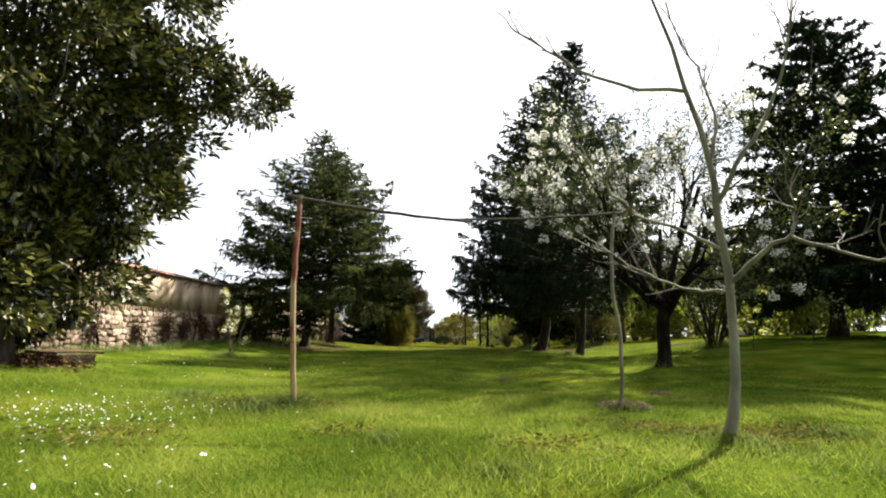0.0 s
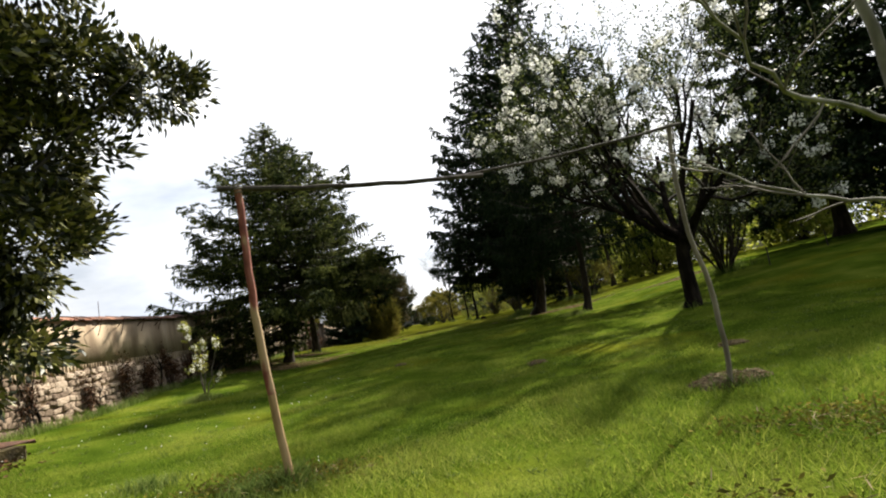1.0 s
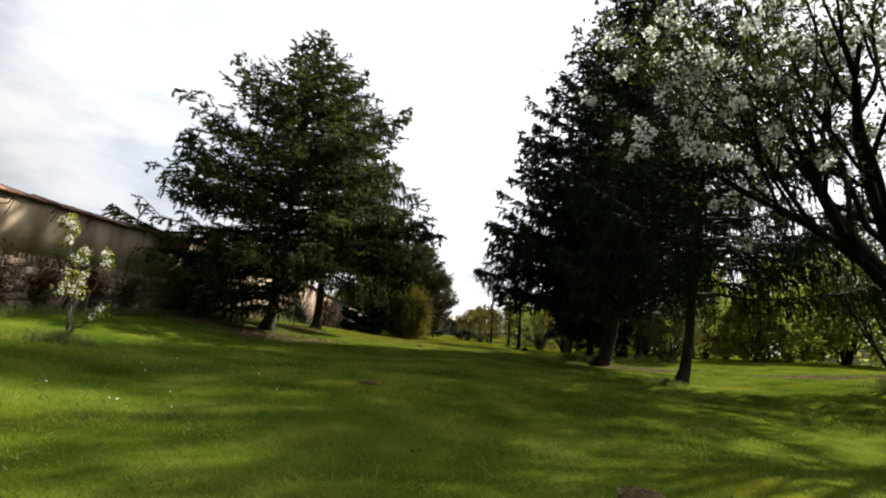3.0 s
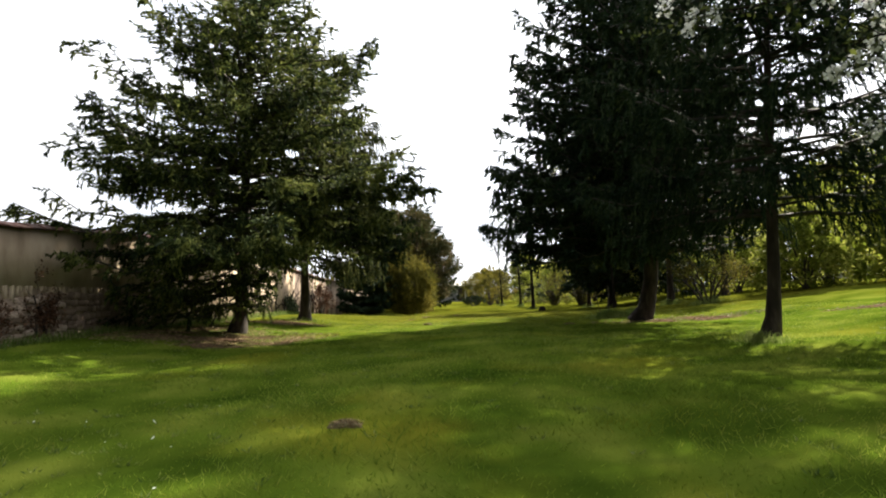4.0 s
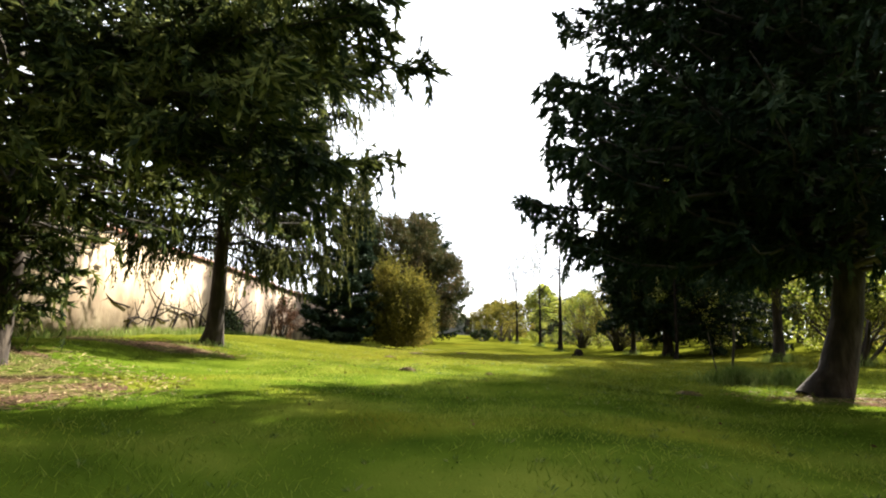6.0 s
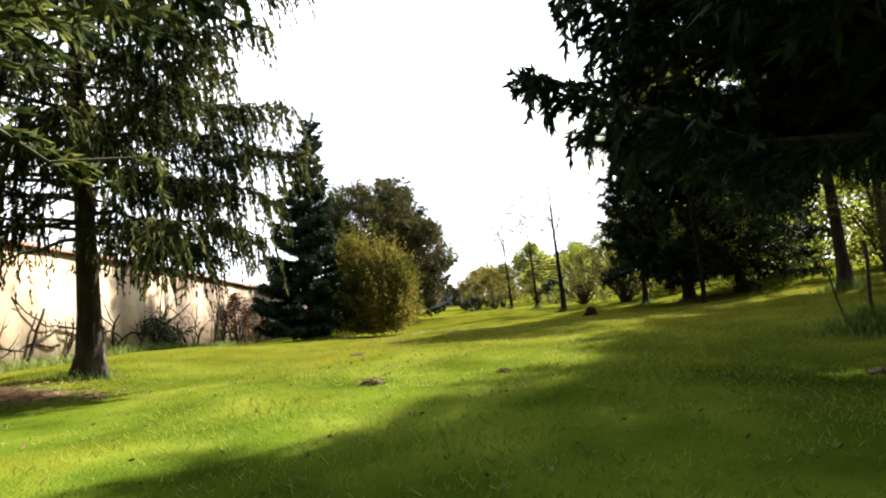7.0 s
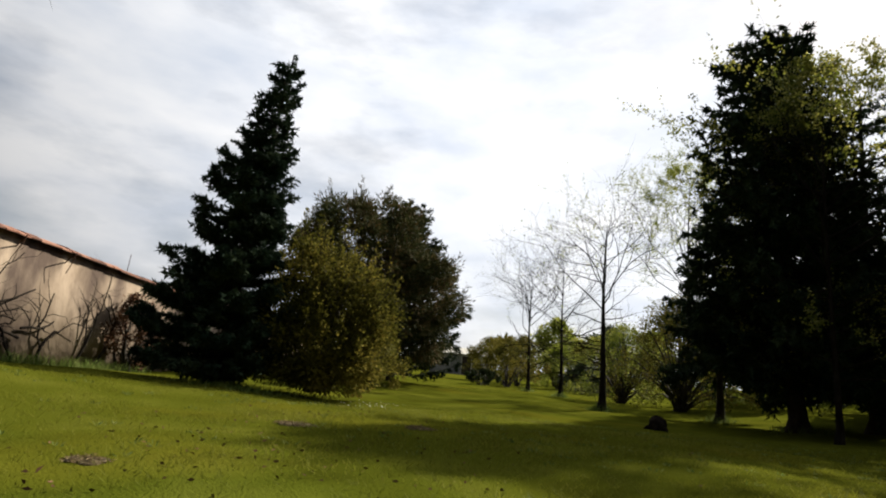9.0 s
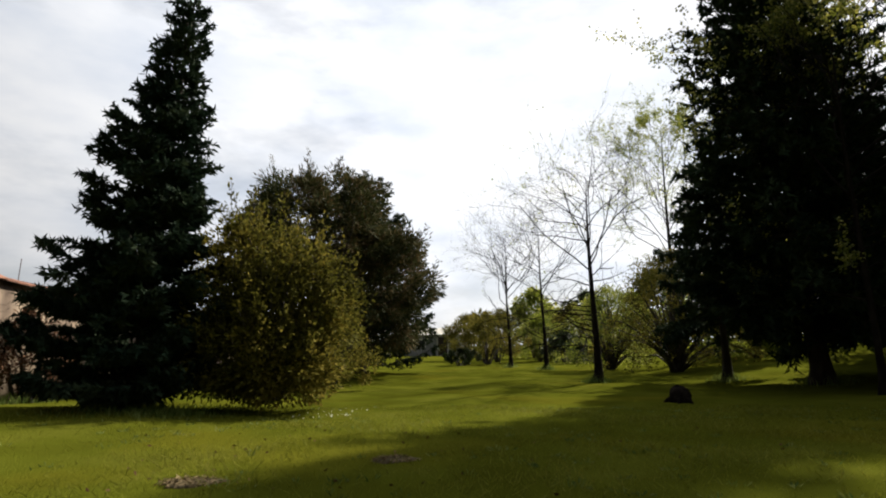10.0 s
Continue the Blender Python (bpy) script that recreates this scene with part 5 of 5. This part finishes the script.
def make_daisies():
    r = np.random.default_rng(84)
    n = 330
    x = np.concatenate([r.normal(-3.5, 0.8, n), r.normal(-2.2, 0.9, 70), r.uniform(-6.5, -2, 60), r.normal(-3.9, 0.25, 30)])
    y = np.concatenate([r.normal(10.3, 0.8, n), r.normal(8.5, 0.5, 70), r.uniform(14, 20, 60), r.normal(41.6, 0.35, 30)])
    z = ground_z(x, y) + r.uniform(0.03, 0.075, len(x))
    vs, fs = [], []
    a = np.linspace(0, 2 * np.pi, 7, endpoint=False)
    for k in range(len(x)):
        c = np.array([x[k], y[k], z[k]])
        tilt = r.normal(0, 0.5, 2)
        ring = c + 0.0095 * r.uniform(0.6, 1.3) * np.stack([np.cos(a), np.sin(a), tilt[0] * np.cos(a) + tilt[1] * np.sin(a)], 1)
        b = 8 * k
        vs += [c + np.array([0, 0, 0.004])] + list(ring)
        fs += [(b, b + 1 + j, b + 1 + (j + 1) % 7) for j in range(7)]
    ob = new("daisies", mesh_of("daisies", np.array(vs), fs, M["petal"]))
    tagged(ob, "white daisies scattered in the grass", "flowers", kind="stuff")


make_daisies()


def make_low_weeds():
    """Flat leafy weeds and dead stalks round the foot of the young tree and the goal."""
    r = np.random.default_rng(92)
    LP, LD, SP, SD = [], [], [], []
    for x, y, rad, n in ((2.55, 10.15, 0.5, 620), (3.15, 10.45, 0.45, 480), (1.95, 10.5, 0.35, 260), (-1.55, 11.5, 0.4, 420), (-2.2, 11.6, 0.45, 320), (-0.7, 9.9, 0.3, 160), (-2.6, 9.4, 0.6, 260), (0.9, 9.2, 0.4, 160)):
        for out, vec, m, top in ((LP, LD, n, 0.09), (SP, SD, n // 3, 0.06)):
            q = r.normal(size=(m, 2)) * rad * np.array([0.75, 0.42]) + (x, y)
            out.append(np.column_stack([q, ground_z(q[:, 0], q[:, 1]) + r.uniform(0.015, top, m)]))
            vec.append(np.column_stack([r.normal(size=(m, 2)), r.normal(0.25, 0.35, m)]))
    P, D = np.concatenate(LP), np.concatenate(LD)
    ob = new("low_weeds", mesh_of("low_weeds", *leaves(P, D, 0.05 * r.uniform(0.5, 1.4, len(P)), 0.02, r), M["shrub"]))
    tagged(ob, "grey-green leafy weeds low in the grass", "weeds", kind="stuff")
    P, D = np.concatenate(SP), np.concatenate(SD)
    ob = new("dead_stalks", mesh_of("dead_stalks", *leaves(P, D, 0.11 * r.uniform(0.4, 1.3, len(P)), 0.006, r), M["straw"]))
    tagged(ob, "pale dead stalks lying in the grass", "stalks", kind="stuff")


make_low_weeds()


def make_fallen_leaves():
    r = np.random.default_rng(91)
    n = 460
    x = np.concatenate([r.normal(-3.1, 0.8, n // 2), r.uniform(-5, 2, n // 2)])
    y = np.concatenate([r.normal(35.0, 1.9, n // 2), r.uniform(26, 40, n // 2)])
    P = np.stack([x, y, ground_z(x, y) + r.uniform(0.004, 0.018, n)], 1)
    D = np.stack([r.normal(0, 1, n), r.normal(0, 1, n), r.normal(0.1, 0.25, n)], 1)
    ob = new("fallen_leaves", mesh_of("fallen_leaves", *leaves(P, D, 0.042 * r.uniform(0.5, 1.3, n), 0.018, r), M["brown_leaf"]))
    tagged(ob, "withered brown leaves lying scattered on the lawn", "leaves", kind="stuff")


make_fallen_leaves()


def make_tufts():
    """Longer grass left standing round posts, stems and wall foot."""
    r = np.random.default_rng(85)
    spots = [(-1.62, 11.42, 0.3, 0.2, 500), (-1.9, 11.3, 0.7, 0.15, 900), (2.1, 11.9, 0.35, 0.12, 350), (2.5, 9.9, 0.6, 0.14, 900), (-6.0, 19.6, 0.55, 0.17, 900), (-6.6, 27.9, 0.4, 0.14, 300), (-6.8, 32.8, 0.5, 0.16, 500), (3.35, 24.1, 0.45, 0.18, 500),
             (2.6, 32.2, 0.6, 0.32, 1300), (3.3, 32.0, 0.5, 0.3, 900), (1.15, 49.6, 0.35, 0.25, 700), (0.65, 58.5, 0.4, 0.28, 500), (-0.8, 60.5, 0.4, 0.25, 300), (4.4, 49.4, 0.5, 0.25, 500), (5.25, 46.6, 0.6, 0.22, 600), (4.95, 19.5, 0.4, 0.18, 400),
             (6.25, 39.2, 0.6, 0.3, 900), (8.4, 25.0, 0.8, 0.35, 1000), (6.8, 36.5, 0.7, 0.3, 800), (3.6, 10.4, 0.45, 0.12, 500), (-3.3, 12.4, 0.5, 0.13, 500), (-6.3, 41.5, 1.2, 0.16, 1500), (0.6, 8.6, 0.35, 0.1, 300), (-0.3, 9.6, 0.3, 0.1, 250)]
    P, H = [], []
    for x, y, rad, h, n in spots:
        a, q = r.uniform(0, 2 * np.pi, n), rad * 0.62 * np.abs(r.normal(size=n))
        P.append(np.stack([x + q * np.cos(a), y + q * np.sin(a)], 1))
        H.append(h * r.uniform(0.4, 1.2, n) * np.exp(-0.5 * (q / rad) ** 2))
    for y in np.arange(13, 44, 0.02):
        n = 5
        P.append(np.stack([wall_x(y) + 0.1 + r.random(n) * 0.55, y + r.random(n) * 0.02], 1))
        H.append(0.2 * r.uniform(0.3, 1.2, n))
    P, H = np.concatenate(P), np.concatenate(H)
    m = len(P)
    base = np.stack([P[:, 0], P[:, 1], ground_z(P[:, 0], P[:, 1]) - 0.005], 1)
    lean = np.stack([r.normal(0, 0.35, m), r.normal(0, 0.35, m), np.ones(m)], 1)
    a = r.uniform(0, 2 * np.pi, m)
    s = np.stack([np.cos(a), np.sin(a), 0 * a], 1) * 0.005
    mid = base + lean * (H * 0.55)[:, None] * np.array([0.7, 0.7, 1])
    tip = base + lean * H[:, None] * np.array([1.4, 1.4, 0.95])
    v = np.stack([base - s, base + s, mid + s * 0.8, tip, mid - s * 0.8], 1).reshape(-1, 3)
    i = np.arange(m)[:, None] * 5
    f = np.concatenate([i + np.array([[0, 1, 2]]), i + np.array([[0, 2, 4]]), i + np.array([[4, 2, 3]])])
    ob = new("tall_grass", mesh_of("tall_grass", v, f, M["tall_blade"]))
    tagged(ob, "longer tufts of grass left unmown", "grass", kind="stuff")


make_tufts()


def stake(x, y, h, rad, label, lean=(0, 0), mat="dark_pole"):
    r = np.random.default_rng(int(1000 * abs(x)))
    ob = new("stake", mesh_of("stake", *tubes([(bend((0, 0, -0.1), (lean[0], lean[1], h), 0, 6, r, 0.006), np.linspace(rad, rad * 0.8, 6))], 8), M[mat], True))
    ob.matrix_world = pose(x, y, gz(x, y))
    return tagged(ob, label, "stake")


stake(2.6, 32.25, 0.95, 0.022, "dark thin wooden stake in long grass", (0.02, 0))
stake(2.45, 32.4, 0.8, 0.012, "thin leaning cane beside a stake", (-0.18, 0.02))
stake(9.0, 23.5, 0.55, 0.02, "short dark stake in rough grass")
stake(11.2, 24.2, 0.5, 0.02, "short dark stake in rough grass")


M["rotten"] = material("rotten wood", [(0.006, 0.005, 0.004), (0.014, 0.011, 0.009), (0.03, 0.025, 0.02)], 8, 1.0, 6, bump=0.02, spec=0.0)


def make_stump():
    r = np.random.default_rng(86)
    x, y = 1.35, 43.5
    ob = empty("tree_stump", x, y, gz(x, y), "dark rounded rotten tree stump in grass", "stump")
    p = [(0, 0, -0.08), (0, 0, 0.04), (0.01, 0, 0.11), (0.0, 0.01, 0.18), (0, 0, 0.23), (0, 0, 0.25)]
    v, f = tubes([(np.array(p), np.array([0.18, 0.17, 0.165, 0.145, 0.1, 0.02]))], 16)
    v = v + r.normal(size=v.shape) * 0.012
    child("body", mesh_of("body", v, f, M["rotten"], True), ob)
    for k in range(5):
        a = 2 * math.pi * k / 5 + r.uniform(0, 0.6)
        child("root", mesh_of("root", *tubes([(bend((0.1 * math.cos(a), 0.1 * math.sin(a), 0.06), (0.28 * math.cos(a), 0.28 * math.sin(a), -0.05), -0.03, 5, r), np.linspace(0.05, 0.015, 5))], 7), M["rotten"], True), ob)


make_stump()


def make_grate():
    x, y = -6.65, 14.5
    ob = empty("iron_grate", x, y, gz(x, y), "rusty iron grid lying on a low earthy edge beside the evergreen", "grate", turn=-32)
    child("kerb", block_mesh("kerb", np.random.default_rng(87), M["soil"], (1.0, 0.62, 0.3), 0.03, 0.05), ob, "earthy edge under the grid")
    for yy in (-0.36, 0.36):
        child("frame", mesh_of("frame", *tubes([(np.array([(-0.62, yy, 0.165), (0, yy, 0.17), (0.62, yy, 0.165)]), np.full(3, 0.018))], 6), M["rust"]), ob)
    for k in range(12):
        xx = -0.58 + 1.16 * k / 11
        child("bar", mesh_of("bar", *tubes([(np.array([(xx, -0.38, 0.19), (xx, 0, 0.192), (xx, 0.38, 0.19)]), np.full(3, 0.013))], 6), M["rust"]), ob)
    # dead leaves blown against its foot
    r = np.random.default_rng(88)
    n = 900
    q = np.stack([-6.55 + r.normal(0, 0.42, n), 13.75 + r.normal(0, 0.32, n)], 1)
    P = np.stack([q[:, 0], q[:, 1], ground_z(q[:, 0], q[:, 1]) + 0.12 * r.random(n) * np.exp(-((q[:, 0] + 6.7) ** 2 + (q[:, 1] - 13.8) ** 2) * 2)], 1)
    pile = new("dead_leaves", mesh_of("dead_leaves", *leaves(P, r.normal(size=(n, 3)) * np.array([1, 1, 0.5]), 0.09 * r.uniform(0.6, 1.3, n), 0.045, r), M["brown_leaf"]))
    tagged(pile, "brown dead leaves blown under the evergreen", "litter", kind="stuff")
    # dead climber before the wall beside the narrow spruce
    bush("dead_climber", -9.75, 43.3, 1.6, 0.7, "withered brown climber hanging against the wall", np.random.default_rng(89), "brown_leaf", 3500, (0.08, 0.03), 60, "climber", stems=9, tight=0.8)


make_grate()

# ---- far buildings ----
M["pale_wall"] = material("pale far wall", [(0.4, 0.38, 0.34), (0.5, 0.48, 0.43), (0.6, 0.57, 0.52)], 1.5, 0.95, 6)
M["slate"] = material("grey roof", [(0.12, 0.12, 0.12), (0.2, 0.2, 0.2), (0.28, 0.27, 0.26)], 3, 0.8, 6)
M["pane"] = material("dark pane", [(0.02, 0.022, 0.025), (0.03, 0.033, 0.037)], 2, 0.15, 2)


def box(name, size, at, mat, parent, label=""):
    me = block_mesh(name, np.random.default_rng(5), M[mat], (1, 1, 1), 0.004, 0.0)
    ob = part(name, me, parent, *at, scale=size)
    return tagged(ob, label) if label else ob


def building(name, x, y, turn, w, d, h, roof_h, label, wall_mat, roof_mat, openings):
    b = empty(name, x, y, gz(x, y), label, "building", turn=turn)
    box("wall", (w, d, h + 0.4), (0, 0, h / 2 - 0.2), wall_mat, b)
    v = [(-w / 2 - 0.3, -d / 2 - 0.3, h), (w / 2 + 0.3, -d / 2 - 0.3, h), (w / 2 + 0.3, d / 2 + 0.3, h), (-w / 2 - 0.3, d / 2 + 0.3, h), (-w / 2 - 0.3, 0, h + roof_h), (w / 2 + 0.3, 0, h + roof_h)]
    me = bpy.data.meshes.new("roof")
    me.from_pydata(v, [], [(0, 1, 5, 4), (2, 3, 4, 5), (1, 2, 5), (3, 0, 4), (3, 2, 1, 0)])
    me.materials.append(M[roof_mat])
    child("roof", me, b)
    for kind, ox, oz, ow, oh in openings:
        o = box(kind, (ow + 0.14, 0.08, oh + 0.14), (ox, -d / 2 - 0.02, oz), "pale_wall", b)
        box("pane" if kind == "window" else "leaf", (ow / (ow + 0.14), 0.6, oh / (oh + 0.14)), (0, -0.4, 0), "pane" if kind == "window" else "bark", o)
    return b


building("shed", -7.2, 96, 0, 7.0, 4.0, 2.2, 0.7, "low grey shed at the far end of the garden", "slate", "pale_wall", (("door", 0.5, 1.0, 1.0, 1.9), ("window", -1.8, 1.3, 0.9, 0.7)))
building("cottage", 27, 58, -55, 8.0, 6.0, 2.9, 2.2, "pale far cottage with a red tiled roof behind trees", "pale_wall", "tile", (("door", 0, 1.0, 1.0, 2.0), ("window", -2.4, 1.5, 1.0, 1.1), ("window", 2.4, 1.5, 1.0, 1.1)))
